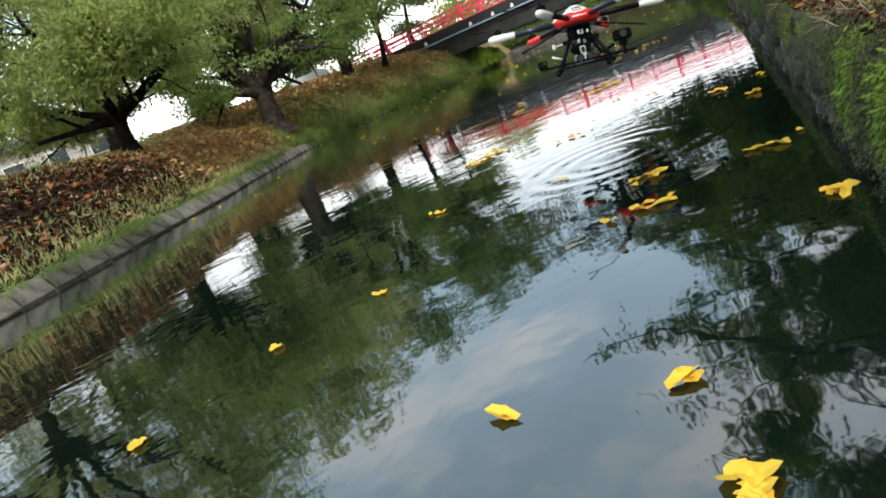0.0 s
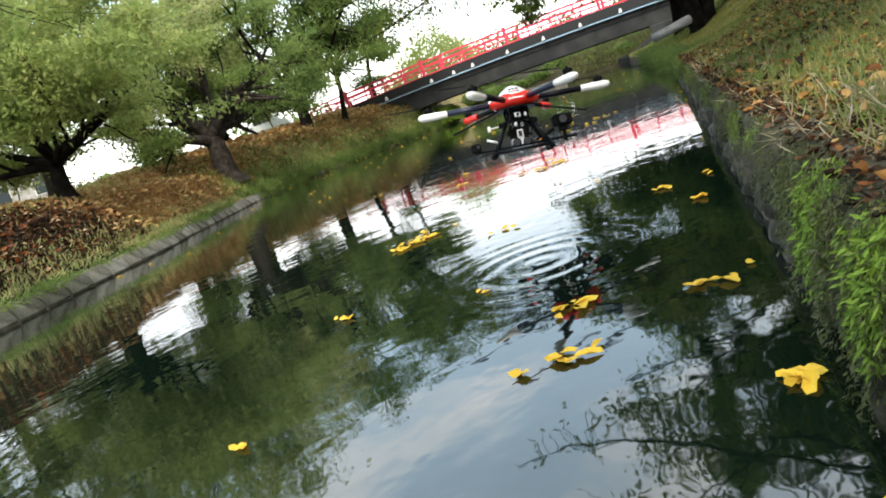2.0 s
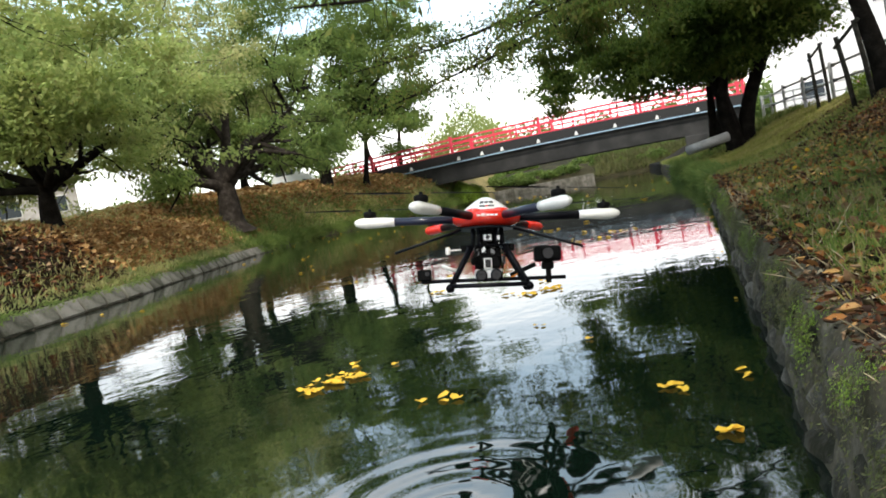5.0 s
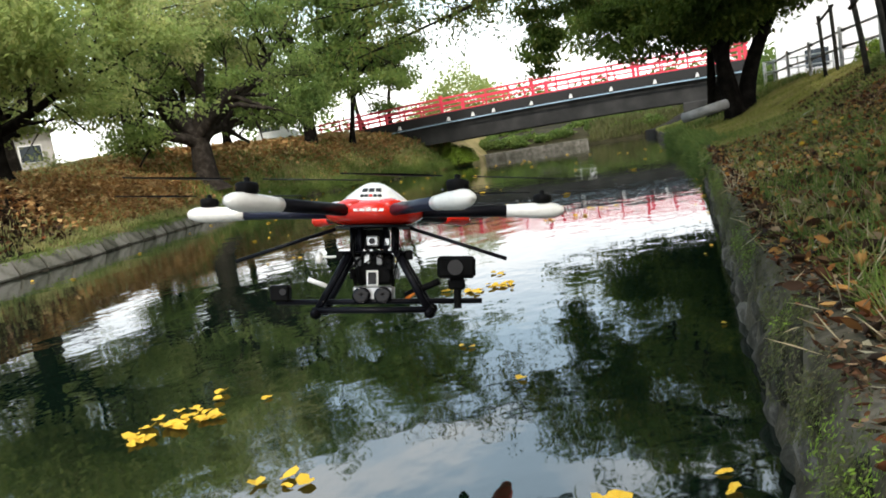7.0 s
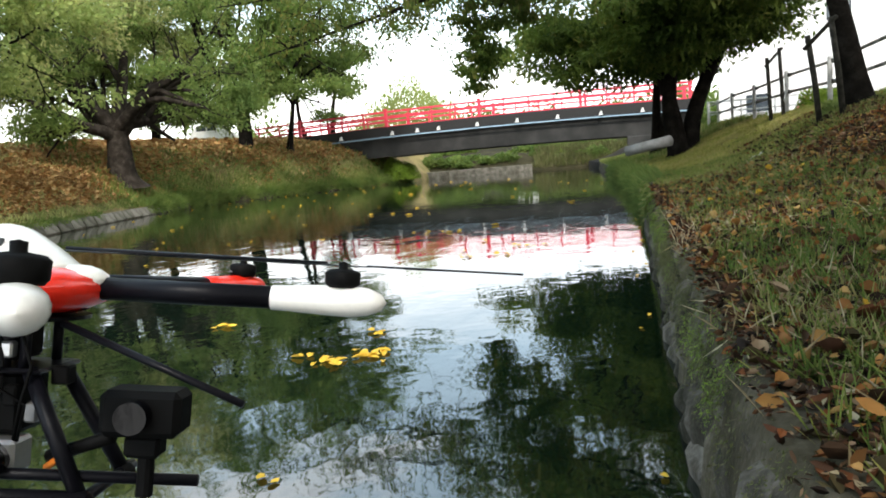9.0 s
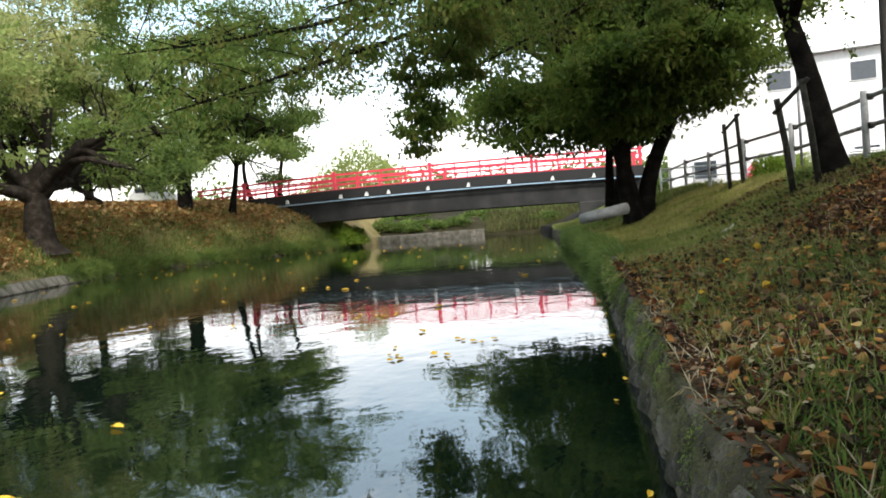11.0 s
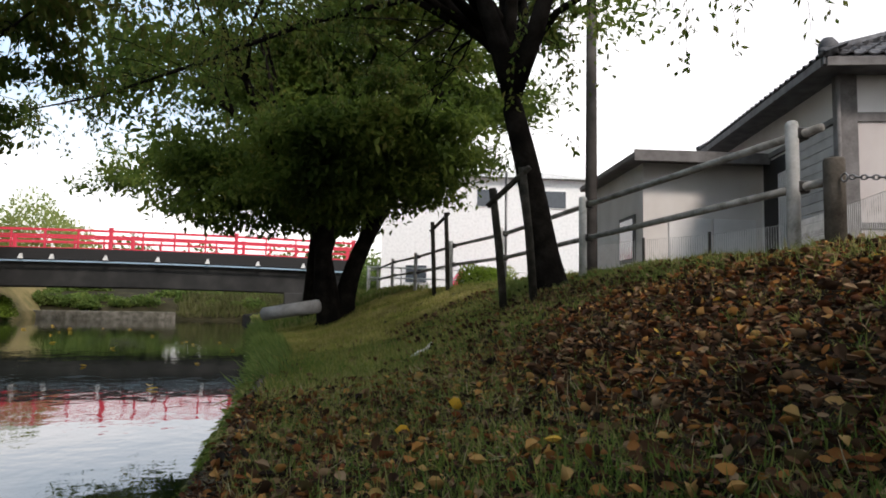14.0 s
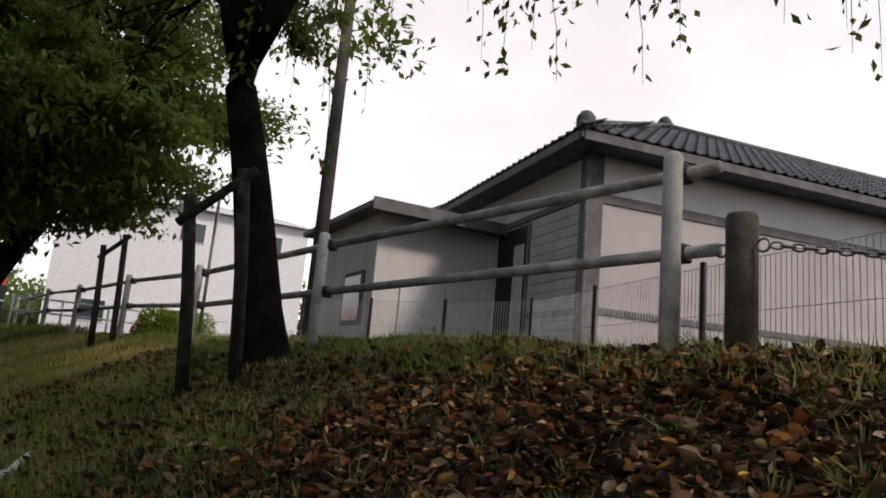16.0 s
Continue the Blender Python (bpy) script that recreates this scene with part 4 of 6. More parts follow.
# ---- east bank: posts, fence, stakes ----
FENCE = [(6.12, 11.4), (5.86, 14.94), (5.57, 18.5), (5.52, 22.1), (5.35, 25.6), (5.1, 29.1), (4.9, 32.6), (4.8, 36.1), (4.8, 39.6)]
fence = empty("pipe_fence", pose(5.86, 14.94, gz(5.86, 14.94)), "white post and pipe rail fence, paint greyed and peeling", "fence")
fo = Vector((5.86, 14.94, gz(5.86, 14.94)))
for k, (x, y) in enumerate(FENCE):
    if k == 0:
        continue
    z = gz(x, y)
    q = Vector((x, y, z)) - fo
    bm = lathe([(0.052, -0.2), (0.052, 1.06), (0.048, 1.09), (0.03, 1.105), (0.0, 1.11)], 14, m=Matrix.Translation(q))
    post = part("post", bm, M_POSTW, fence, "white pipe post", True)
    if k + 1 < len(FENCE):
        x2, y2 = FENCE[k + 1]
        q2 = Vector((x2, y2, gz(x2, y2))) - fo
        d = (q2 - q).normalized()
        for h in (1.0, 0.56):
            s = -0.22 if k == 1 else 0.0
            off = Vector((0.075, 0, 0)) if k >= 1 else Vector()
            part("rail", tubem([q + off + d * s + Vector((0, 0, h)), q2 + off + Vector((0, 0, h))], 0.035, 10), M_RAILG, fence, "greyed pipe rail", True)
            part("clamp", boxm(tuple(q + off * 0.5 + Vector((-0.03, -0.05, h - 0.05))), tuple(q + off * 1.4 + Vector((0.02, 0.05, h + 0.05))), 0.01), M_DARKMETAL, fence, "dark rail clamp")

# brown post with a chain
bz = gz(5.936, 14.588)
bollard = empty("chain_post", pose(5.936, 14.588, bz), "stout round brown concrete post with a sagging chain", "post")
part("shaft", lathe([(0.077, -0.2), (0.077, 0.68), (0.07, 0.70), (0.0, 0.705)], 20), M_BROWN, bollard, soft=True)
for s in (-1, 1):
    bm = bmesh.new()
    tube(bm, [(0.0 + 0.09 * s * 0.2, s * (0.085 + 0.035 + 0.032 * math.cos(a)), 0.53 + 0.032 * math.sin(a)) for a in np.linspace(0, 2 * math.pi, 13)], 0.007, 6, cap=False)
    part("ring", bm, M_STEEL, bollard, "steel ring", True)
bm = bmesh.new()
nlink = 46
for k in range(nlink):
    u = (k + 0.5) / nlink
    c = Vector((0.12 * u, -0.15 - 2.3 * u, 0.53 - 0.9 * u * (1 - u) * 0.55))
    d = Vector((0.12, -2.3, -0.9 * 0.55 * (1 - 2 * u))).normalized()
    side = d.cross(Vector((0, 0, 1))).normalized()
    w = side if k % 2 else side.cross(d)
    tube(bm, [c + d * 0.034 * math.cos(a) + w * 0.017 * math.sin(a) for a in np.linspace(0, 2 * math.pi, 9)], 0.006, 5, cap=False)
part("chain", bm, M_STEEL, bollard, "dull steel chain", True)
bz2 = gz(6.06, 11.9)
bollard2 = empty("chain_post", pose(6.06, 11.9, bz2), "stout round brown concrete post with a sagging chain", "post")
part("shaft", lathe([(0.077, -0.2), (0.077, 0.68), (0.07, 0.70), (0.0, 0.705)], 20), M_BROWN, bollard2, soft=True)


def stake_pair(a, b, h, lean, label):
    """Two stakes that prop a young tree, with a cross bar."""
    za, zb = gz(*a), gz(*b)
    th = empty("tree_stakes", pose(a[0], a[1], za), label, "tree stakes", "wooden tree props")
    o = Vector((a[0], a[1], za))
    ta, tb = Vector((lean[0], lean[1], h)), Vector((b[0], b[1], zb)) - o + Vector((lean[0], lean[1], h + 0.1))
    part("stake", tubem([(0, 0, -0.3), ta * 0.5, ta], [0.05, 0.047, 0.045], 10), M_STAKE, th, soft=True)
    q = Vector((b[0], b[1], zb)) - o
    part("stake", tubem([q + Vector((0, 0, -0.3)), (q + tb) / 2, tb], [0.05, 0.047, 0.045], 10), M_STAKE, th, soft=True)
    part("crossbar", tubem([ta + Vector((0, 0, -0.18)) - (tb - ta) * 0.15, tb + Vector((0, 0, -0.06)) + (tb - ta) * 0.25], 0.035, 8), M_STAKE, th, soft=True)
    return th


stake_pair((4.35, 17.9), (4.62, 17.62), 1.42, (-0.22, -0.12), "two dark wooden stakes with a crossbar propping the leaning tree")
stake_pair((4.75, 24.4), (5.0, 24.2), 1.6, (-0.08, 0.0), "two slim wooden stakes with a crossbar on the grass")

# concrete pipe and stick on the bank
d = Vector((1.1, -0.87, 0.19)).normalized()
lp = Vector((1.17, 26.3, 1.0))
log = tagged(part("concrete_pipe", tube(bmesh.new(), [lp, lp + d * 0.7, lp + d * 1.5], [0.15, 0.15, 0.15], 18), M_LOG, soft=True), "grey concrete drain pipe jutting from the bank", "pipe")
bm = bmesh.new()
sp = [(3.10, 17.05), (3.2, 17.2), (3.3, 17.35), (3.38, 17.5), (3.43, 17.68)]
tube(bm, [(x, y, gz(x, y) + 0.035 + 0.015 * (k % 2)) for k, (x, y) in enumerate(sp)], [0.02, 0.03, 0.028, 0.022, 0.012], 7)
tagged(part("stick", bm, M_STICK, soft=True), "bleached broken stick lying on the grass", "stick")

# ---- wire mesh fence before the house ----
MESH = [(8.0, 12.6), (8.6, 14.9), (9.3, 17.0), (10.1, 19.2), (10.9, 21.3), (10.6, 23.4), (10.0, 25.2), (9.2, 26.8)]
mf = empty("mesh_fence", pose(8.6, 14.9, gz(8.6, 14.9)), "low wire mesh fence with thin dark posts", "fence")
mo = Vector((8.6, 14.9, gz(8.6, 14.9)))
wires = bmesh.new()
for k, (x, y) in enumerate(MESH):
    q = Vector((x, y, gz(x, y))) - mo
    part("post", boxm(tuple(q + Vector((-0.025, -0.025, -0.1))), tuple(q + Vector((0.025, 0.025, 1.2))), 0.005), M_DARKMETAL, mf)
    if k + 1 < len(MESH):
        x2, y2 = MESH[k + 1]
        q2 = Vector((x2, y2, gz(x2, y2))) - mo
        n = int((q2 - q).length / 0.062)
        for j in range(1, n):
            p = q.lerp(q2, j / n)
            tube(wires, [p + Vector((0, 0, 0.08)), p + Vector((0, 0, 1.14))], 0.0055, 3, cap=False)
        for h in (0.08, 0.62, 1.14):
            tube(wires, [q + Vector((0, 0, h)), q2 + Vector((0, 0, h))], 0.004, 3, cap=False)
part("wire_mesh", wires, M_POSTW, mf, "pale wire mesh")

# ---- house with tiled roof, and its annex ----
HX, HY, HZ = 11.9, 21.0, 1.75
house = empty("tiled_house", pose(HX, HY, HZ, 0, 0, -16), "single-storey plastered house with a dark tiled roof", "house")
# local: +x along the long front to the right, +y to the back, origin at the near corner
EAVE, RID = 4.25, 6.18
part("wall", boxm((0.02, 0.0, -0.3), (14, 0.15, 3.1), 0.0), M_PLASTER, house, "beige plaster lower wall")
part("wall", boxm((0.02, 0.004, 3.1), (14, 0.15, EAVE), 0.0), M_PLASTERW, house, "white plaster upper wall")
part("wall", boxm((0, 0.15, -0.3), (0.15, 6.4, EAVE), 0.0), M_PLASTERW, house, "white plaster side wall")
part("wall", boxm((0.15, 6.25, -0.3), (14, 6.4, EAVE), 0.0), M_PLASTER, house)
part("wall", boxm((13.85, 0.15, -0.3), (14, 6.25, EAVE), 0.0), M_PLASTER, house)
part("corner_post", boxm((-0.12, -0.06, -0.3), (0.22, 0.2, EAVE), 0.01), M_TRIM, house, "grey timber corner post")
part("band", boxm((0.22, -0.03, 3.11), (14, 0.0, 3.29), 0.004), M_TRIM, house, "grey timber band")
part("band", boxm((0.22, -0.03, 1.08), (14, 0.0, 1.2), 0.004), M_TRIM, house, "grey timber band")
for k in range(17):
    # lapped boards on the side face
    z0 = -0.25 + k * 0.2
    part("siding_board", boxm((-0.045, 0.22, z0), (-0.005, 2.2, z0 + 0.19), 0.008), M_SIDING, house)
part("band", boxm((-0.07, 0.2, 3.16), (0.0, 6.4, 3.28), 0.004), M_TRIM, house, "grey timber band")
part("band", boxm((-0.07, 0.2, 1.06), (-0.046, 2.2, 1.18), 0.004), M_TRIM, house, "grey timber band")
# no real recess: the doorway's shade is the black of this flat panel
entry = part("doorway", boxm((-0.03, 2.32, -0.3), (-0.001, 3.85, 3.1), 0.004), M_BLACK, house, "side doorway, a flat black panel painted as recess shade")
part("door_frame", boxm((-0.08, 2.2, -0.3), (0.0, 2.32, 3.1), 0.006), M_TRIM, house)
for k in range(5):
    part("slat", boxm((-0.05, 2.5 + k * 0.1, 0.5), (-0.032, 2.55 + k * 0.1, 2.7), 0.003), M_PLASTERW, entry, "pale slatted blind")
# hipped roof
OV = 0.65
c = [(-OV, -OV, EAVE - 0.1), (14 + OV, -OV, EAVE - 0.1), (14 + OV, 6.4 + OV, EAVE - 0.1), (-OV, 6.4 + OV, EAVE - 0.1), (3.7, 2.8, RID), (14 - 2.7, 2.8, RID)]
bm = bmesh.new()
v = [bm.verts.new(p) for p in c] + [bm.verts.new((p[0], p[1], p[2] - 0.14)) for p in c[:4]]
for f in ((0, 1, 5, 4), (1, 2, 5), (2, 3, 4, 5), (3, 0, 4), (1, 0, 6, 7), (2, 1, 7, 8), (3, 2, 8, 9), (0, 3, 9, 6), (6, 9, 8, 7)):
    bm.faces.new([v[i] for i in f])
bmesh.ops.recalc_face_normals(bm, faces=bm.faces)
roof = part("roof", bm, M_TILE, house, "dark grey clay tile roof")
c0, c1, c3, c4, c5 = (Vector(p) for p in (c[0], c[1], c[3], c[4], c[5]))
for a, b in ((c0, c4), (c1, c5), (c3, c4), (c4, c5), (Vector(c[2]), c5)):
    part("ridge_tile", tubem([a + Vector((0, 0, 0.06)), b + Vector((0, 0, 0.06))], 0.11, 8), M_TILE, roof, soft=True)
for a in (c0 + (c4 - c0) * 0.03, c4):
    part("ridge_end", lathe([(0.10, -0.05), (0.17, 0.05), (0.17, 0.2), (0.1, 0.3), (0.0, 0.32)], 10, m=Matrix.Translation(a)), M_TILE, roof, "rounded ridge-end tile", True)
# rolled tiles on the front and side slopes, single pieces at the near corner
def tile_geo(bm, m, w, l):
    top = [bm.verts.new(m @ Vector((t * w, 0, h + 0.055))) for t, h in ((0, 0.0), (0.25, -0.01), (0.5, 0.0), (0.68, 0.035), (0.84, 0.035), (1, 0.0))]
    bot = [bm.verts.new(m @ Vector((t * w, l, h + 0.02))) for t, h in ((0, 0.0), (0.25, -0.01), (0.5, 0.0), (0.68, 0.035), (0.84, 0.035), (1, 0.0))]
    low = [bm.verts.new(v.co - m.to_3x3() @ Vector((0, 0, 0.03))) for v in top]
    for k in range(5):
        bm.faces.new((top[k], top[k + 1], bot[k + 1], bot[k]))
        bm.faces.new((low[k], low[k + 1], top[k + 1], top[k]))


TW = 0.27
made_tiles = 0
for face in (0, 1):
    a, b, p, q = (c0, c1, c4, c5) if face == 0 else (c3, c0, c4, c4)
    along = (b - a).normalized()
    foot = a + along * (p - a).dot(along)
    slope = (p - foot)
    up, ht = slope.normalized(), slope.length
    nrm = along.cross(up).normalized()
    nrow = 11
    tl = ht / nrow * 1.12
    bm = bmesh.new()
    tile_geo(bm, Matrix(), TW, tl)
    tile_me = bpy.data.meshes.new("roof_tile")
    bm.to_mesh(tile_me)
    bm.free()
    tile_me.materials.append(M_TILE)
    rest = bmesh.new()
    rot = Matrix((along, up, nrm)).transposed().to_4x4()
    for r in range(nrow):
        u = (r + 0.4) / nrow
        s0, e0 = a.lerp(p, u).dot(along), b.lerp(q, u).dot(along)
        base = a + up * (ht * r / nrow)
        n0 = int((s0 - a.dot(along)) / TW)
        n1 = int((e0 - a.dot(along)) / TW)
        for j in range(n0, n1 + 1):
            m = Matrix.Translation(base + along * (j * TW)) @ rot
            near = (face == 0 and j < 24) or (face == 1)
            if near and made_tiles < 296:
                ob = new("roof_tile", tile_me)
                ob.parent = roof
                ob.matrix_basis = m
                made_tiles += 1
            else:
                tile_geo(rest, m, TW, tl)
    if rest.verts:
        tagged(part("roof_tiling", rest, M_TILE, roof), kind="stuff")
    else:
        rest.free()
part("fascia", boxm((-OV + 0.05, -OV - 0.03, EAVE - 0.28), (14 + OV, -OV + 0.02, EAVE - 0.12), 0.004), M_TRIM, house, "grey eaves board")
part("fascia", boxm((-OV - 0.03, -OV + 0.06, EAVE - 0.28), (-OV + 0.02, 6.4 + OV, EAVE - 0.12), 0.004), M_TRIM, house, "grey eaves board")
part("downpipe", tubem([(-0.16, -0.12, -0.2), (-0.16, -0.12, EAVE - 0.3)], 0.04, 8), M_TRIM, house, soft=True)

annex = empty("annex", pose(10.05, 25.3, HZ, 0, 0, -8), "low beige annex with a flat sheet roof and two panel doors", "shed")
part("wall", boxm((0, 0, -0.3), (3.4, 0.12, 3.1), 0.0), M_ANNEX, annex, "beige plaster front")
part("wall", boxm((0, 0.12, -0.3), (0.12, 4, 3.1), 0.0), M_ANNEX, annex)
part("wall", boxm((0.12, 3.88, -0.3), (3.4, 4, 3.1), 0.0), M_ANNEX, annex)
part("roof", boxm((-0.4, -0.55, 3.1), (3.5, 4.4, 3.26), 0.03), M_SHED, annex, "brown sheet-metal roof")
part("eaves_board", boxm((-0.42, -0.6, 3.02), (3.5, -0.56, 3.29), 0.005), M_TRIM, annex)
for k in range(2):
    door = part("door", boxm((0.62 + k * 1.12, -0.05, -0.3), (1.68 + k * 1.12, -0.002, 1.75), 0.008), M_PLASTERW, annex, "pale sliding panel door")
    part("door_handle", boxm((1.5 + k * 1.12, -0.075, 0.7), (1.55 + k * 1.12, -0.05, 0.82), 0.005), M_DARKMETAL, door)
wf_ = part("window_frame", boxm((-0.05, 0.5, 0.7), (-0.002, 1.7, 1.9), 0.01), M_TRIM, annex, "dark window frame")
part("window_pane", boxm((-0.062, 0.6, 0.8), (-0.052, 1.6, 1.8)), M_GLASSD, wf_)

# utility pole
pole = empty("utility_pole", pose(8.3, 24.4, 1.78), "tall grey concrete utility pole", "pole")
part("shaft", tubem([(0, 0, -0.5), (0.0, 0, 5), (0.0, 0, 10.5)], [0.14, 0.12, 0.095], 16), M_POLE, pole, soft=True)
thin = empty("sign_pole", pose(8.0, 30.0, 1.78), "thin grey metal pole", "pole")
part("shaft", tubem([(0, 0, -0.3), (0.0, 0, 3.6)], 0.04, 10), M_STEEL, thin, soft=True)


# ---- beyond the fence: road, white railing, far house, cars ----
rv, rf = [], []
for k in range(24):
    y = 20 + k * 1.4
    for x in (6.1, 7.6, 9.2 - max(0, 26 - y) * 0.2):
        rv.append((x - 0.03 * (y - 20), y, gz(x, y) + 0.05))
for k in range(23):
    for c_ in range(2):
        rf.append((3 * k + c_, 3 * k + c_ + 1, 3 * k + c_ + 4, 3 * k + c_ + 3))
tagged(mesh_ob("road", rv, rf, M_ASPHALT), "grey asphalt lane leading to the bridge", "road", kind="structure")

wf = empty("white_railing", pose(9.4, 36, 1.8), "low white roadside railing", "fence")
for k in range(14):
    x = -5.0 + k * 1.3
    part("post", tubem([(x, 0.2 * k * 0.5, -0.1), (x, 0.2 * k * 0.5, 0.95)], 0.035, 8), M_WHITE, wf, soft=True)
for h in (0.9, 0.5):
    part("rail", tubem([(-5, 0, h), (-5 + 13 * 1.3, 1.3, h)], 0.03, 8), M_WHITE, wf, soft=True)


def far_house(x, y, w, d, h, rz, label, wall, nwin, top):
    th = empty("far_house", pose(x, y, gz(x, y), 0, 0, rz), label, "house")
    part("wall", boxm((-w / 2, -d / 2, -0.2), (w / 2, d / 2, h)), wall, th)
    bm = bmesh.new()
    o = 0.5
    v = [bm.verts.new(p) for p in ((-w / 2 - o, -d / 2 - o, h), (w / 2 + o, -d / 2 - o, h), (w / 2 + o, d / 2 + o, h), (-w / 2 - o, d / 2 + o, h), (-w / 2 + 2, 0, h + 1.3), (w / 2 - 2, 0, h + 1.3))]
    for f in ((0, 1, 5, 4), (1, 2, 5), (2, 3, 4, 5), (3, 0, 4), (3, 2, 1, 0)):
        bm.faces.new([v[i] for i in f])
    part("roof", bm, top, th)
    for k in range(nwin):
        for z in ((1.0,) if h < 4 else (1.0, h - 2.0)):
            cx = -w / 2 + (k + 0.5) * w / nwin
            win = part("window", boxm((cx - 0.75, -d / 2 - 0.06, z), (cx + 0.75, -d / 2 - 0.002, z + 1.25), 0.01), M_WHITE, th)
            part("pane", boxm((cx - 0.68, -d / 2 - 0.07, z + 0.06), (cx + 0.68, -d / 2 - 0.062, z + 1.19)), M_GLASSD, win)
    return th


far_house(14.5, 58, 14, 8, 8.2, -8, "white two-storey house across the road", M_WHITE, 3, M_POSTW)
far_house(-48, 38, 12, 8, 3.2, 60, "low grey house beyond the west path", M_SIDING, 4, M_TILE)


def car(x, y, rz, body_m, label):
    th = empty("parked_car", pose(x, y, gz(x, y) + 0.05, 0, 0, rz), label, "car")
    prof = [(-1.75, 0.3), (-1.78, 0.75), (-1.55, 1.1), (-1.15, 1.62), (0.45, 1.66), (0.95, 1.12), (1.6, 0.95), (1.75, 0.7), (1.75, 0.3)]
    bm = bmesh.new()
    va = [bm.verts.new((a, -0.72, b)) for a, b in prof]
    vb = [bm.verts.new((a, 0.72, b)) for a, b in prof]
    bm.faces.new(va)
    bm.faces.new(vb[::-1])
    for j in range(len(prof)):
        bm.faces.new((va[j], vb[j], vb[(j + 1) % len(prof)], va[(j + 1) % len(prof)]))
    bmesh.ops.recalc_face_normals(bm, faces=bm.faces)
    bmesh.ops.bevel(bm, geom=bm.edges[:], offset=0.05, segments=2, affect="EDGES")
    part("body", bm, body_m, th)
    for s in (-0.735, 0.735):
        bm = bmesh.new()
        for x0, x1 in ((-1.2, -0.45), (-0.38, 0.35)):
            box(bm, (x0, s - 0.01, 1.12), (x1, s + 0.01, 1.52), 0.004)
        part("side_window", bm, M_GLASSD, th)
    part("windscreen", boxm((0.62, -0.6, 1.2), (0.74, 0.6, 1.5), 0.01), M_GLASSD, th)
    for a in (-1.1, 1.1):
        for s in (-0.7, 0.7):
            w = part("wheel", tubem([(a, s - 0.09, 0.28), (a, s + 0.09, 0.28)], 0.28, 18), M_BLACK, th, soft=False)
            part("rim", tubem([(a, s - 0.1, 0.28), (a, s + 0.1, 0.28)], 0.16, 12), M_STEEL, w)
    return th


car(12.2, 46.0, 10, M_WHITE, "white parked van on the road")
car(12.6, 50.6, 0, M_RED, "red parked car on the road")
car(16.5, 48, 5, M_WHITE, "white parked van on the road")

car(-31, 54, 20, M_WHITE, "white parked car beyond the west trees")

# bush under the bridge end
def bush(x, y, r, n, leaf, seed, label, ll=0.14):
    g = np.random.default_rng(seed)
    q = g.normal(0, 1, (n, 3))
    q /= np.linalg.norm(q, axis=1, keepdims=True)
    q[:, 2] = np.abs(q[:, 2])
    lump = 1 + 0.25 * np.sin(q[:, 0] * 5 + seed) * np.cos(q[:, 1] * 4)
    p = q * r * (g.uniform(0.35, 1, (n, 1)) ** 0.4) * lump[:, None]
    th = empty("bush", pose(x, y, gz(x, y) - 0.1), label, "bush")
    ob = new("foliage", leaves_mesh("foliage", p, q + g.normal(0, 0.6, (n, 3)), g.normal(0, 0.5, (n, 3)) + np.array([0, 0, 1]), ll, ll * 0.55, leaf))
    ob.parent = th
    stems = bmesh.new()
    for k in range(6):
        a = k * 1.05
        tube(stems, [(0, 0, -0.1), (0.2 * r * math.cos(a), 0.2 * r * math.sin(a), 0.4 * r), (0.5 * r * math.cos(a), 0.5 * r * math.sin(a), 0.7 * r)], [0.03, 0.02, 0.01], 5)
    part("stems", stems, M_BARK, th)
    return th


bush(-14.9, 51.6, 1.35, 6000, L_LUSH, 3, "bright green round bush at the bridge foot")
bush(-23.5, 82, 6.6, 7000, L_CHERRY, 8, "round yellow-green tree beyond the bridge", 0.4)
bush(7.5, 31.0, 0.9, 3500, L_LUSH, 4, "small green shrub beside the lane", 0.1)
bush(8.6, 33.5, 1.0, 3500, L_CHERRY, 5, "small green shrub beside the lane", 0.1)
bush(4.9, 18.75, 0.35, 900, L_CHERRY, 6, "leafy suckers at the foot of the tree", 0.09)

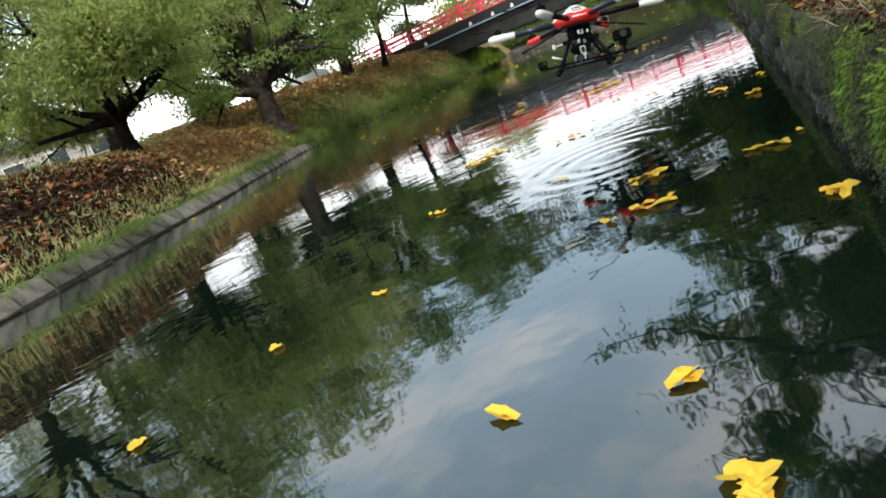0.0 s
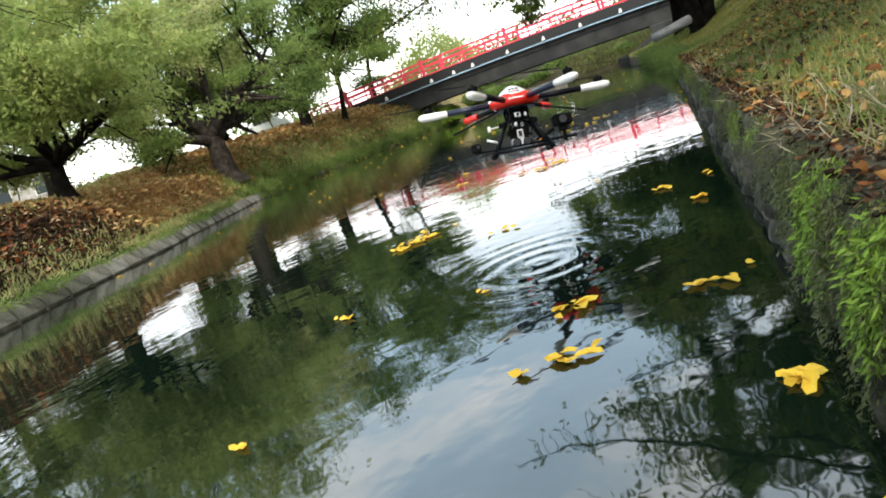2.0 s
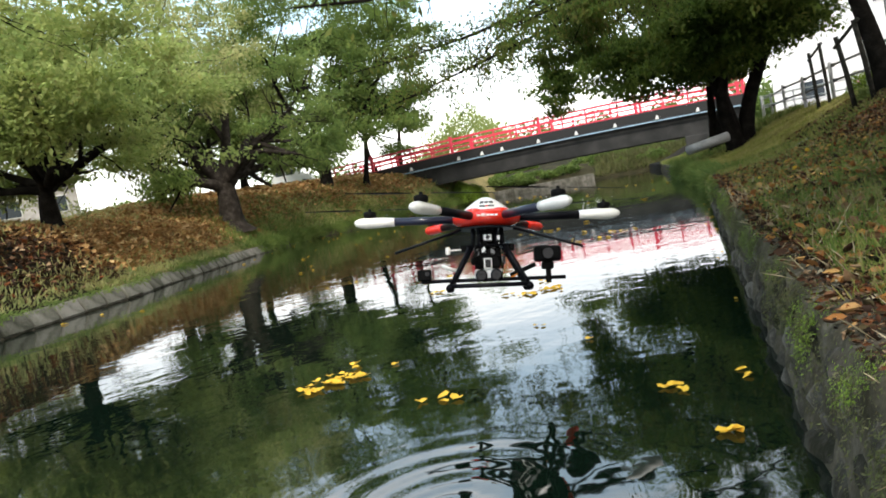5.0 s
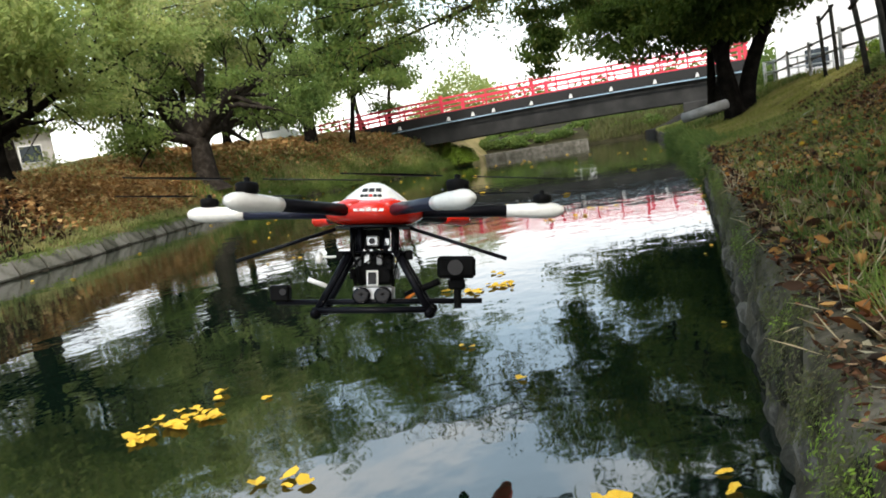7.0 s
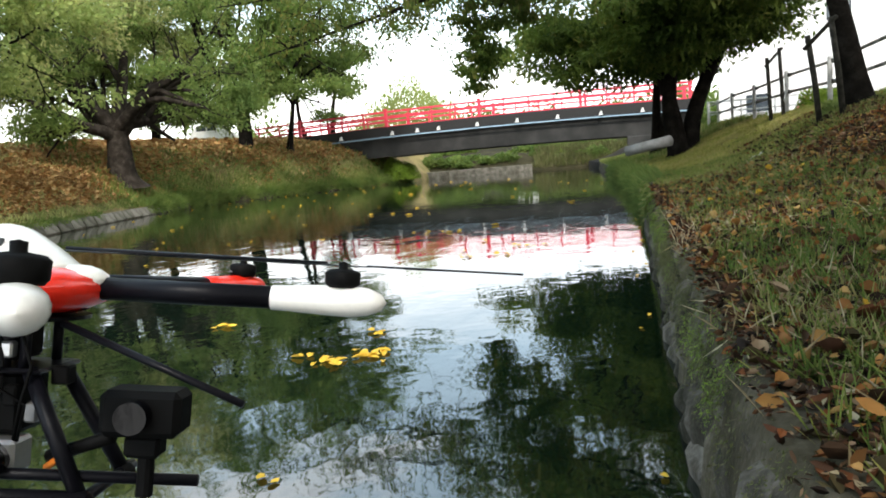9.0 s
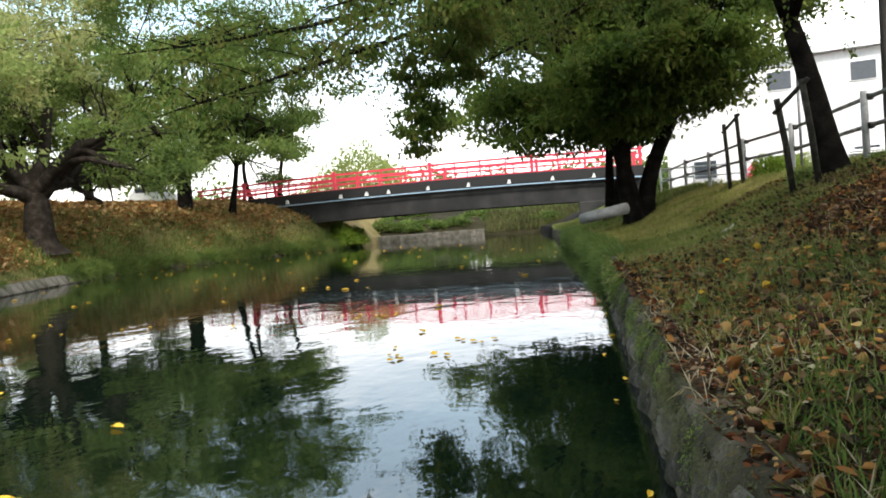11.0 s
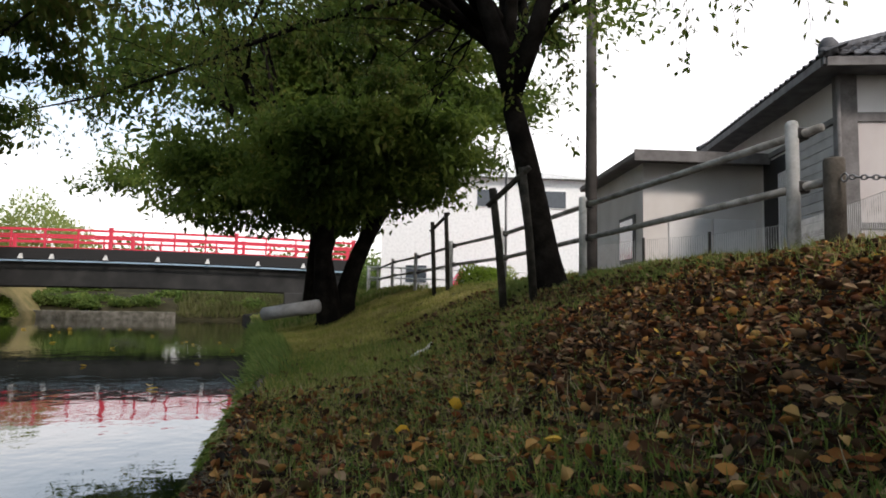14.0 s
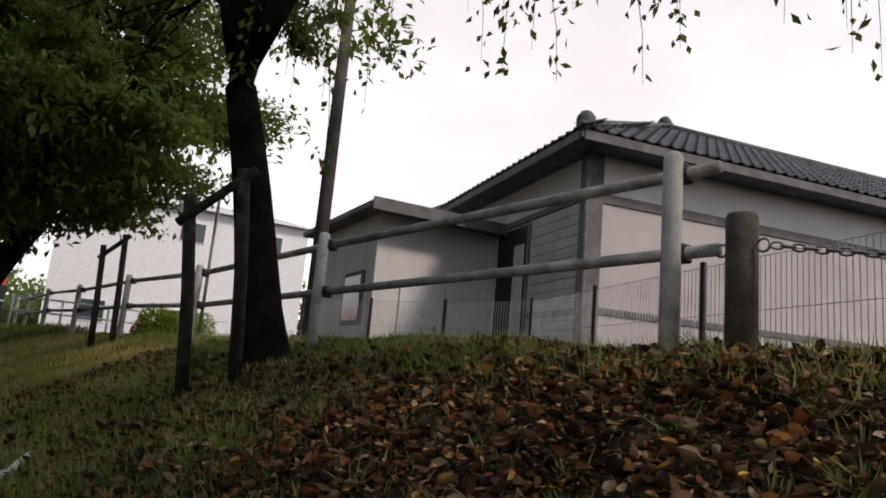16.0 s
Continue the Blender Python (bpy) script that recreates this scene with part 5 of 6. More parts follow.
# ---- ground cover ----
def scatter(name, n, region, label, leaf, length, kind_, seed, category, width=0.5, zoff=0.012, dens=None):
    g = np.random.default_rng(seed)
    d0, d1, y0, y1, side = region
    y = g.uniform(y0, y1, n)
    u = g.uniform(0, 1, n)
    d = d0 + (d1 - d0) * u
    x = right_edge(y) + d if side > 0 else left_edge(y) - d
    if dens is not None:
        ok = g.uniform(0, 1, n) < dens(x, y, d)
        x, y, d = x[ok], y[ok], d[ok]
        n = len(x)
    z = ground_z(x, y)
    pos = np.stack([x, y, z + zoff], 1)
    if kind_ == "litter":
        ax = g.normal(0, 1, (n, 3)) * np.array([1, 1, 0.25])
        nor = g.normal(0, 0.85, (n, 3)) + np.array([0, 0, 1.0])
        pos[:, 2] += g.uniform(-0.01, 0.035, n)
        ln = length * (0.4 + 1.0 * g.uniform(0, 1, n) ** 1.4)
        me = oval_leaves(name, pos, ax, nor, ln, ln * width * g.uniform(0.3, 1.15, n), leaf, g.uniform(-0.9, 2.1, n))
    elif kind_ in ("flat", "straw"):
        flat_ = kind_ == "flat"
        ax = g.normal(0, 1, (n, 3)) * np.array([1, 1, 0.3])
        nor = g.normal(0, 0.4, (n, 3)) + np.array([0, 0, 1.0])
        ln = length * g.uniform(0.5, 1.4, n)
        me = leaves_mesh(name, pos, ax, nor, ln, ln * width if flat_ else np.full(n, width), leaf, 0.3)
    elif kind_ == "wisp":
        ax = g.normal(0, 0.8, (n, 3)) + np.array([0, 0, 0.35])
        ln = length * g.uniform(0.4, 1.5, n)
        me = leaves_mesh(name, pos, ax, g.normal(0, 1, (n, 3)), ln, np.full(n, width), leaf, 1.2)
    else:
        ax = g.normal(0, 0.42, (n, 3)) + np.array([0, 0, 0.9])
        nor = g.normal(0, 1, (n, 3))
        ln = length * g.uniform(0.4, 1.4, n)
        me = leaves_mesh(name, pos - np.array([0, 0, 0.02]), ax, nor, ln, np.full(n, width), leaf, 0.1)
    return tagged(new(name, me), label, category, kind="stuff")


def patch(x, y, s=0.9, o=0.0):
    """Soft natural patchiness."""
    return 0.5 + 0.5 * np.sin(s * x + 1.3 * np.sin(0.7 * s * y + o)) * np.sin(s * 0.8 * y + 1.1 * np.sin(0.9 * s * x + o))


scatter("leaf_litter", 104000, (0.12, 5.2, 4.0, 21, 1), "dry brown, tan and rust fallen leaves covering the bank", L_LITTER, 0.06, "litter", 41, "fallen leaves", 0.58, 0.015, lambda x, y, d: np.clip(0.24 - 0.1 * (y < 8) + 0.5 * patch(x, y, 1.1) ** 1.5 + 0.7 * np.clip((d - 1.4) / 0.8, 0, 1) * (y > 7) - 0.8 * np.clip((y - 16.6 - 0.4 * (d - 2)) / 2, 0, 1), 0.06, 1))
scatter("leaf_litter", 9000, (0.25, 5.2, -3.0, 5, 1), "orange-brown fallen leaves covering the bank", L_LITTERO, 0.075, "litter", 42, "fallen leaves", 0.55, 0.015, lambda x, y, d: 0.25 + 0.75 * patch(x, y, 1.6, 0.4))
# darker leaf colours here stand in for shade below the low tree
scatter("leaf_litter", 22000, (0.5, 7, 0, 16.5, -1), "dark brown fallen leaves, darkened further for the low tree's shade", L_LITTER, 0.16, "flat", 76, "fallen leaves", 0.6, 0.03)
scatter("leaf_litter", 50000, (0.7, 5.5, 14.5, 34, -1), "orange-brown fallen leaves covering the far bank", L_LITTERL, 0.16, "flat", 43, "fallen leaves", 0.6, 0.03, lambda x, y, d: np.clip(np.minimum(0.95, (y - 14) / 3) - 0.45 * (y > 30) - 0.4 * patch(x, y, 0.8), 0.05, 1))
scatter("grass", 200000, (0.22, 4.6, 3.0, 20, 1), "short autumn grass on the bank", L_BLADE, 0.11, "grass", 44, "grass", 0.0068, 0.0, lambda x, y, d: np.clip(0.05 + 1.1 * patch(x, y, 1.4, 1.0) ** 2 + 0.4 * (y > 15.5) - 1.2 * np.clip((d - 1.9) / 0.9, 0, 1) * np.clip((y - 8.5) / 2.5, 0, 1) * (y < 16.0) + 0.4 * (d < 1.7) + 0.35 * (y < 8.5), 0.02, 1))
scatter("grass", 22000, (0.25, 4.6, -2.0, 3.2, 1), "short autumn grass on the bank", L_BLADE, 0.10, "grass", 71, "grass", 0.007, 0.0, lambda x, y, d: np.clip(patch(x, y, 1.5, 2.0), 0.1, 1))
# the sunny stretch of the bank comes from this brighter grass colour
scatter("grass", 80000, (0.2, 4.4, 14.5, 30, 1), "yellow-green grass on the bank, brightened as if sunlit", L_LITG, 0.095, "grass", 45, "grass", 0.012, 0.0, lambda x, y, d: np.clip((y - 14.6) / 3 - 0.4 * np.maximum(0, d - 1.8), 0.02, 1))
scatter("grass", 14000, (3.7, 5.0, 10, 24, 1), "grass fringe along the crest of the bank", L_BLADE, 0.12, "grass", 46, "grass", 0.008, 0.0)
scatter("grass", 46000, (0.3, 3.0, 2, 49, -1), "green grass along the far wall", L_YELLOWING, 0.2, "grass", 47, "grass", 0.035, 0.0, lambda x, y, d: np.clip(1.15 - 0.75 * d + 0.9 * (y > 30), 0.03, 1))
scatter("grass", 30000, (0.1, 5.0, 30, 50, 1), "grass on the bank near the bridge", L_BLADE, 0.22, "grass", 48, "grass", 0.035, 0.0)
scatter("straw", 24000, (0.2, 4.4, -2.0, 17, 1), "dry straw blades lying on the bank", L_DRY, 0.075, "straw", 49, "dry grass", 0.004, 0.025, lambda x, y, d: np.clip(0.15 + 0.85 * patch(x, y, 2.0, 3.0) - 0.7 * (d > 1.8) * (y > 8.5), 0.05, 1))
scatter("leaf_scraps", 36000, (0.15, 4.6, 4, 16, 1), "crumbled brown leaf scraps between the leaves", L_LITTER, 0.034, "flat", 63, "fallen leaves", 0.5, 0.03)
scatter("leaf_scraps", 14000, (0.15, 3.4, -2, 10, 1), "bleached tan leaf scraps on the bank", L_DRY, 0.045, "flat", 64, "fallen leaves", 0.45, 0.035, lambda x, y, d: patch(x, y, 1.7, 0.5))
scatter("grass", 44000, (0.8, 4.6, 7, 16, 1), "thin dark grass growing through the leaves", L_BLADE, 0.10, "grass", 66, "grass", 0.0045, 0.0, lambda x, y, d: np.clip(0.1 + patch(x, y, 2.3, 4.0) ** 1.5 - 0.5 * np.clip((d - 1.8) / 0.8, 0, 1) * (y > 9), 0.04, 1))
scatter("dry_grass", 16000, (0.25, 4.5, 2, 16, 1), "dry curling grass stems among the leaves", L_DRY, 0.10, "wisp", 67, "dry grass", 0.0042, 0.01, lambda x, y, d: np.clip(0.08 + patch(x, y, 1.9, 2.2) ** 2 + 0.25 * (d < 1.2) * (y < 8.5) - 0.5 * (d > 2) * (y > 9), 0.02, 1))
scatter("dry_grass", 2600, (0.06, 0.45, 3, 12, 1), "dry straw lying over the edge of the canal wall", L_DRY, 0.11, "wisp", 68, "dry grass", 0.0045, 0.03, lambda x, y, d: patch(x, y, 2.2, 0.7) ** 1.5)
scatter("leaf_litter", 36000, (5.0, 15.0, 16, 50, -1), "brown fallen leaves along the far path", L_LITTERL, 0.2, "flat", 69, "fallen leaves", 0.6, 0.03, lambda x, y, d: 0.3 + 0.7 * patch(x, y, 0.6))
scatter("grass", 30000, (3.0, 16.0, 8, 52, -1), "rough grass on the crest of the far bank", L_YELLOWING, 0.2, "grass", 70, "grass", 0.035, 0.0)


def fringe(name, side, y0, y1, n, length, width, leaf, seed, label, low=0.05):
    """Long grass that grows at a bank's foot and hangs over its wall."""
    g = np.random.default_rng(seed)
    y = g.uniform(y0, y1, n)
    w = patch(y * 2.0, y * 0.7, 1.3, seed)
    ok = g.uniform(0, 1, n) < (0.25 + 0.75 * w) * np.clip((y - y0) / min(8.0, (y1 - y0) * 0.3) + 0.15, 0, 1)
    y, w = y[ok], w[ok]
    m = len(y)
    edge = right_edge(y) if side > 0 else left_edge(y)
    d = g.uniform(-0.02, 0.5, m)
    z = np.where(d < 0.12, low + (0.40 - low) * g.uniform(0, 1, m), 0.38 + 0.25 * np.clip(d - 0.3, 0, 1))
    ax = np.stack([-side * g.uniform(0.2, 0.9, m), g.normal(0, 0.45, m), g.normal(0.05, 0.6, m)], 1)
    ln = length * (0.5 + 0.8 * w) * g.uniform(0.5, 1.2, m)
    me = leaves_mesh(name, np.stack([edge + side * d, y, z], 1), ax, g.normal(0, 1, (m, 3)), ln, np.full(m, width), leaf, 0.15)
    return tagged(new(name, me), label, "grass", kind="stuff")


scatter("grass", 42000, (0.08, 4.2, 26, 53, -1), "tufted green grass on the slope beside the bridge", L_MID, 0.34, "grass", 77, "grass", 0.04, 0.0, lambda x, y, d: np.clip(1.2 - 0.55 * d + 0.5 * (patch(x, y, 1.2) - 0.5), 0.08, 1) * np.clip((y - 25.5) / 4, 0, 1))
scatter("leaf_litter", 22000, (0.8, 7.5, 28, 51, -1), "tan fallen leaves drifted over the slope beside the bridge", L_LITTERL, 0.26, "flat", 78, "fallen leaves", 0.7, 0.04, lambda x, y, d: np.clip(0.25 + 0.9 * patch(x, y, 0.8, 1.0) - 0.5 * (d < 1.6), 0.05, 1))
fringe("hanging_grass", -1, 4, 24, 7000, 0.15, 0.025, L_MID, 72, "green grass hanging over the far stone wall", 0.30)
fringe("hanging_grass", -1, 28.5, 54, 28000, 0.42, 0.04, L_MID, 73, "long green grass covering the foot of the far bank")
fringe("hanging_grass", 1, 17.5, 34, 26000, 0.3, 0.022, L_MID, 74, "rough green grass hanging over the canal edge")


def tufts(name, n, region, length, leaf, seed, label, blades=26):
    """Star-like grass clumps that stand clear of the litter."""
    g = np.random.default_rng(seed)
    d0, d1, y0, y1 = region
    cy = g.uniform(y0, y1, n)
    cx = right_edge(cy) + g.uniform(d0, d1, n)
    ids = np.repeat(np.arange(n), blades)
    m = n * blades
    x, y = cx[ids] + g.normal(0, 0.018, m), cy[ids] + g.normal(0, 0.018, m)
    ax = np.stack([g.normal(0, 0.7, m), g.normal(0, 0.7, m), np.full(m, 0.75)], 1)
    ln = length * g.uniform(0.5, 1.3, n)[ids] * g.uniform(0.5, 1.2, m)
    me = leaves_mesh(name, np.stack([x, y, ground_z(x, y) - 0.005], 1), ax, g.normal(0, 1, (m, 3)), ln, np.full(m, 0.006), leaf, 0.2)
    return tagged(new(name, me), label, "grass", kind="stuff")


tufts("grass_tufts", 620, (0.3, 4.5, 4, 18), 0.10, L_BLADE, 57, "green grass clumps standing out of the fallen leaves")
tufts("grass_tufts", 260, (0.15, 3.6, 4, 15), 0.12, L_LITG, 58, "pale yellow-green grass clumps among the leaves", 14)
tufts("grass_tufts", 170, (3.8, 4.8, 11, 22), 0.16, L_BLADE, 59, "grass clumps along the fence at the crest")


def face_offset(z):
    """How far the wall's face lies behind its foot at a height."""
    return np.interp(z, [0.0, 0.08, 0.16, 0.24, 0.32, 0.39, 0.435], [0.0, 0.015, 0.03, 0.04, 0.055, 0.07, 0.10])


def fronds(name, y0, y1, cols, n, drop, leaf, seed, label, size, wide=0.05):
    """Columns of tiny fronds that cling to the wall's face below its edge."""
    g = np.random.default_rng(seed)
    c = g.uniform(y0, y1, cols)
    dr = drop * g.uniform(0.35, 1.2, cols)
    ww = wide * g.uniform(0.5, 1.6, cols)
    k = g.integers(0, cols, n)
    u = g.uniform(0, 1, n) ** 1.3
    y = c[k] + g.normal(0, 1, n) * ww[k] * (1 - 0.45 * u) + 0.02 * np.sin(19 * u + c[k] * 40)
    z = np.maximum(0.455 - dr[k] * u + g.normal(0, 0.012, n), 0.02)
    x = right_edge(y) + face_offset(z) - 0.025 - g.uniform(0, 0.045, n)
    x = np.where(z > 0.42, x + g.uniform(0, 0.09, n), x)
    ax = np.stack([g.normal(-0.35, 0.35, n), g.normal(0, 0.5, n), g.normal(-0.7, 0.4, n)], 1)
    nor = np.stack([-np.ones(n), g.normal(0, 0.5, n), g.normal(0.5, 0.4, n)], 1)
    ln = size * g.uniform(0.5, 1.4, n)
    me = leaves_mesh(name, np.stack([x, y, z], 1), ax, nor, ln, ln * 0.3, leaf, 0.15)
    return tagged(new(name, me), label, "moss", kind="stuff")


tufts("grass_tufts", 170, (0.2, 1.4, 4.5, 9.5), 0.12, L_BLADE, 65, "green grass clumps along the wall edge", 30)
fronds("hanging_fern", 2.15, 3.15, 6, 4500, 0.30, L_LUSH, 51, "bright yellow-green fern fronds hanging down the canal wall", 0.026, 0.05)
fronds("hanging_roots", 1.0, 3.5, 24, 9000, 0.42, L_MOSS, 56, "dull brown-green roots and moss below the fern", 0.024, 0.05)
fringe("hanging_grass", 1, 2.1, 3.1, 380, 0.06, 0.005, L_LUSH, 75, "bright green grass spilling over the canal wall", 0.26)
fronds("moss", -1.0, 16, 150, 52000, 0.26, L_MOSS, 52, "dull green moss streaks clinging to the canal wall", 0.013, 0.05)
fronds("moss", 4.2, 14, 30, 9000, 0.2, L_LUSH, 53, "fresh green moss tufts on the edge of the canal wall", 0.012, 0.04)
fronds("hanging_grass", 14, 32, 120, 12000, 0.25, L_BLADE, 54, "grass tufts along the canal wall", 0.07, 0.09)

scatter("leaf_litter", 10000, (0.12, 4.2, 1.0, 16, 1), "bright orange and yellow leaves scattered on the bank", L_LITTERO, 0.05, "litter", 55, "fallen leaves", 0.7, 0.03)
scatter("leaf_litter", 14000, (0.08, 0.32, 0, 16, 1), "dry leaf scraps on top of the canal wall", L_LITTER, 0.035, "litter", 62, "fallen leaves", 0.5, 0.02, lambda x, y, d: patch(x, y, 3.0, 1.0))
scatter("leaf_litter", 110, (0.3, 4.0, 4.0, 14, 1), "bright yellow fallen leaves on the bank", L_FLOAT, 0.062, "litter", 60, "fallen leaves", 0.75, 0.035)

# ---- floating leaves ----
g = np.random.default_rng(61)
fl_mesh = []
for k in range(6):
    m = 1
    ang = np.linspace(0, 2 * math.pi, 11)[:-1]
    rr = 0.024 * (1 + 0.35 * np.sin(ang * 2 + k) + g.normal(0, 0.10, 10))
    bm = bmesh.new()
    vs = [bm.verts.new((r * math.cos(a) * 1.3, r * math.sin(a), 0.006 + 0.014 * abs(math.sin(a)) * (0.4 + 0.6 * g.random()))) for r, a in zip(rr, ang)]
    c_ = bm.verts.new((0, 0, 0.004))
    for j in range(10):
        bm.faces.new((c_, vs[j], vs[(j + 1) % 10]))
    me = bpy.data.meshes.new("floating_leaf")
    bm.to_mesh(me)
    bm.free()
    me.materials.append(L_FLOAT)
    fl_mesh.append(me)


def floating(x, y, s=1.0):
    ob = new("floating_leaf", fl_mesh[g.integers(0, 6)])
    ob.matrix_basis = Matrix.LocRotScale((x, y, 0.002), Euler((g.normal(0, 0.08), g.normal(0, 0.08), g.uniform(0, 6.28))), (s, s, s))
    tagged(ob, "yellow fallen leaf floating on the canal", "leaf", "floating leaves")


RAFTS = [(1.35, 2.68, 9, 0.05), (1.23, 3.55, 5, 0.05), (1.22, 5.08, 3, 0.04), (1.04, 5.6, 3, 0.04), (-0.65, 2.84, 2, 0.03), (-1.01, 2.43, 2, 0.03), (1.42, 2.08, 1, 0.02), (0.58, 3.64, 8, 0.08), (0.57, 3.05, 4, 0.05), (0.7, 3.1, 6, 0.06), (-0.97, 6.4, 7, 0.16), (-0.32, 9.24, 3, 0.06), (1.03, 1.16, 7, 0.05), (0.4, 1.54, 2, 0.03), (0.86, 1.55, 3, 0.03), (-1.23, 1.72, 2, 0.03), (-0.84, 4.32, 3, 0.04), (0.1, 4.19, 2, 0.03), (-0.14, 5.7, 4, 0.06), (-1.11, 6.2, 12, 0.10), (-0.98, 6.26, 9, 0.10), (-1.17, 6.0, 5, 0.05), (-0.18, 8.74, 4, 0.08), (0.5, 6.65, 1, 0.02), (-1.55, 15.46, 8, 0.2), (0.1, 13.34, 5, 0.12), (-0.57, 12.59, 6, 0.12), (-0.08, 12.55, 4, 0.1), (-0.37, 8.58, 10, 0.11), (-0.07, 8.68, 6, 0.08), (0.1, 7.2, 2, 0.04), (-1.63, 9.4, 3, 0.07), (-4.0, 11.5, 3, 0.2), (-6.5, 15, 3, 0.3)]
for x, y, n, r in RAFTS:
    for k in range(n):
        floating(x + g.normal(0, r), y + g.normal(0, r * 0.6), g.uniform(0.7, 1.35))
for k in range(80):
    y = g.uniform(9, 46)
    x = g.uniform(float(left_edge(y)) + 0.6, float(right_edge(y)) - 0.3)
    floating(x, y, g.uniform(0.6, 1.3) * (1 + y / 30))
for k in range(14):
    y = g.uniform(3, 16)
    floating(1.42 - abs(g.normal(0, 0.06)), y, g.uniform(0.5, 0.9))

# ---- hexacopter hovering over the canal ----
M_SHELLW = plain("white_gloss_shell", (0.78, 0.76, 0.71), 0.25, 0.0, 0.5, 0.3)
M_SHELLR = plain("red_gloss_shell", (0.72, 0.025, 0.012), 0.22, 0.0, 0.5, 0.4)
M_CARBON = plain("black_carbon_tube", (0.004, 0.004, 0.006), 0.4, 0.0, 0.12)
M_NAVY = plain("navy_sheen_tube", (0.010, 0.012, 0.028), 0.3, 0.0, 0.4, 0.1)
M_RUBBER = plain("black_rubber", (0.004, 0.004, 0.004), 0.6, 0.0, 0.06)
M_SILVER = plain("silver_metal", (0.55, 0.55, 0.55), 0.3, 0.8)
M_LENS = plain("black_lens_glass", (0.002, 0.002, 0.003), 0.12, 0.0, 0.25)
M_ORANGE = plain("orange_cable", (0.7, 0.2, 0.02), 0.5)

DRONE_AT = (0.10, 6.28, 0.87)
drone = empty("hexacopter_drone", pose(*DRONE_AT, -8.6, 8.3, 18.5) @ Matrix.Scale(1.25, 4), "red and white six-rotor drone carrying cameras, hovering over the canal", "drone")
R6 = 0.545


def ellipsoid(c, r, u=20, v=12, zmin=-1.0):
    bm = bmesh.new()
    bmesh.ops.create_uvsphere(bm, u_segments=u, v_segments=v, radius=1, matrix=Matrix.LocRotScale(c, None, r))
    return bm


body = part("body_shell", lathe([(0.06, -0.045), (0.12, -0.04), (0.155, -0.022), (0.162, 0.0), (0.155, 0.016), (0.13, 0.028), (0.1, 0.034)], 36), M_SHELLR, drone, "glossy red body shell", True)
dome = part("dome", lathe([(0.115, 0.028), (0.108, 0.036), (0.085, 0.056), (0.055, 0.078), (0.035, 0.09), (0.018, 0.096), (0.0, 0.098)], 32), M_SHELLW, drone, "white pointed dome", True)
for k in range(6):
    a = radians(60 * k)
    # raised white saddle over each arm root
    part("arm_saddle", ellipsoid((0.115 * math.cos(a), 0.115 * math.sin(a), 0.012), (0.05, 0.05, 0.026), 14, 8), M_SHELLW if k in (0, 3) else M_SHELLR, body, "", True)
# unreadable lettering as bars
for z, w, h, n in ((0.066, 0.017, 0.016, 3), (0.047, 0.011, 0.009, 5)):
    for j in range(n):
        x = (j - (n - 1) / 2) * w * 1.25
        rad = 0.0725 if z > 0.06 else 0.098
        yv = -math.sqrt(max(rad**2 - x * x, 0))
        mt = M_SHELLR if (n == 5 and j == 2) else M_BLACK
        bm = boxm((-w / 2, -0.002, -h / 2), (w / 2, 0.002, h / 2))
        bmesh.ops.transform(bm, matrix=Matrix.LocRotScale((x, yv, z), Euler((radians(-48), 0, math.asin(max(-1, min(1, x / rad))) * 0.8)), None), verts=bm.verts)
        part("mark", bm, mt, dome, "dark logo bar")
for j in range(5):
    x = (j - 2) * 0.019
    yv = -math.sqrt(0.1612**2 - x * x) - 0.001
    part("mark", boxm((x - 0.008, yv, -0.006), (x + 0.008, yv + 0.003, 0.002)), M_SHELLW, body, "white lettering bar")


def blade_mesh():
    bm = bmesh.new()
    for s in (-1, 1):
        rows = []
        for u in np.linspace(0.04, 0.30, 8):
            c = 0.030 * math.sin(min(1, (u - 0.02) / 0.16) * 1.57) * (1 - 0.45 * max(0, (u - 0.14) / 0.16))
            tw = radians(16 * (1 - u / 0.34))
            rows.append([bm.verts.new((s * u, s * c * k * math.cos(tw), c * k * math.sin(tw) + h)) for k, h in ((-0.5, 0), (0.0, 0.002), (0.5, 0), (0.0, -0.0015))])
        for a, b in zip(rows, rows[1:]):
            for j in range(4):
                bm.faces.new((a[j], a[(j + 1) % 4], b[(j + 1) % 4], b[j]))
        bm.faces.new(rows[0])
        bm.faces.new(rows[-1][::-1])
    bmesh.ops.recalc_face_normals(bm, faces=bm.faces)
    return bm


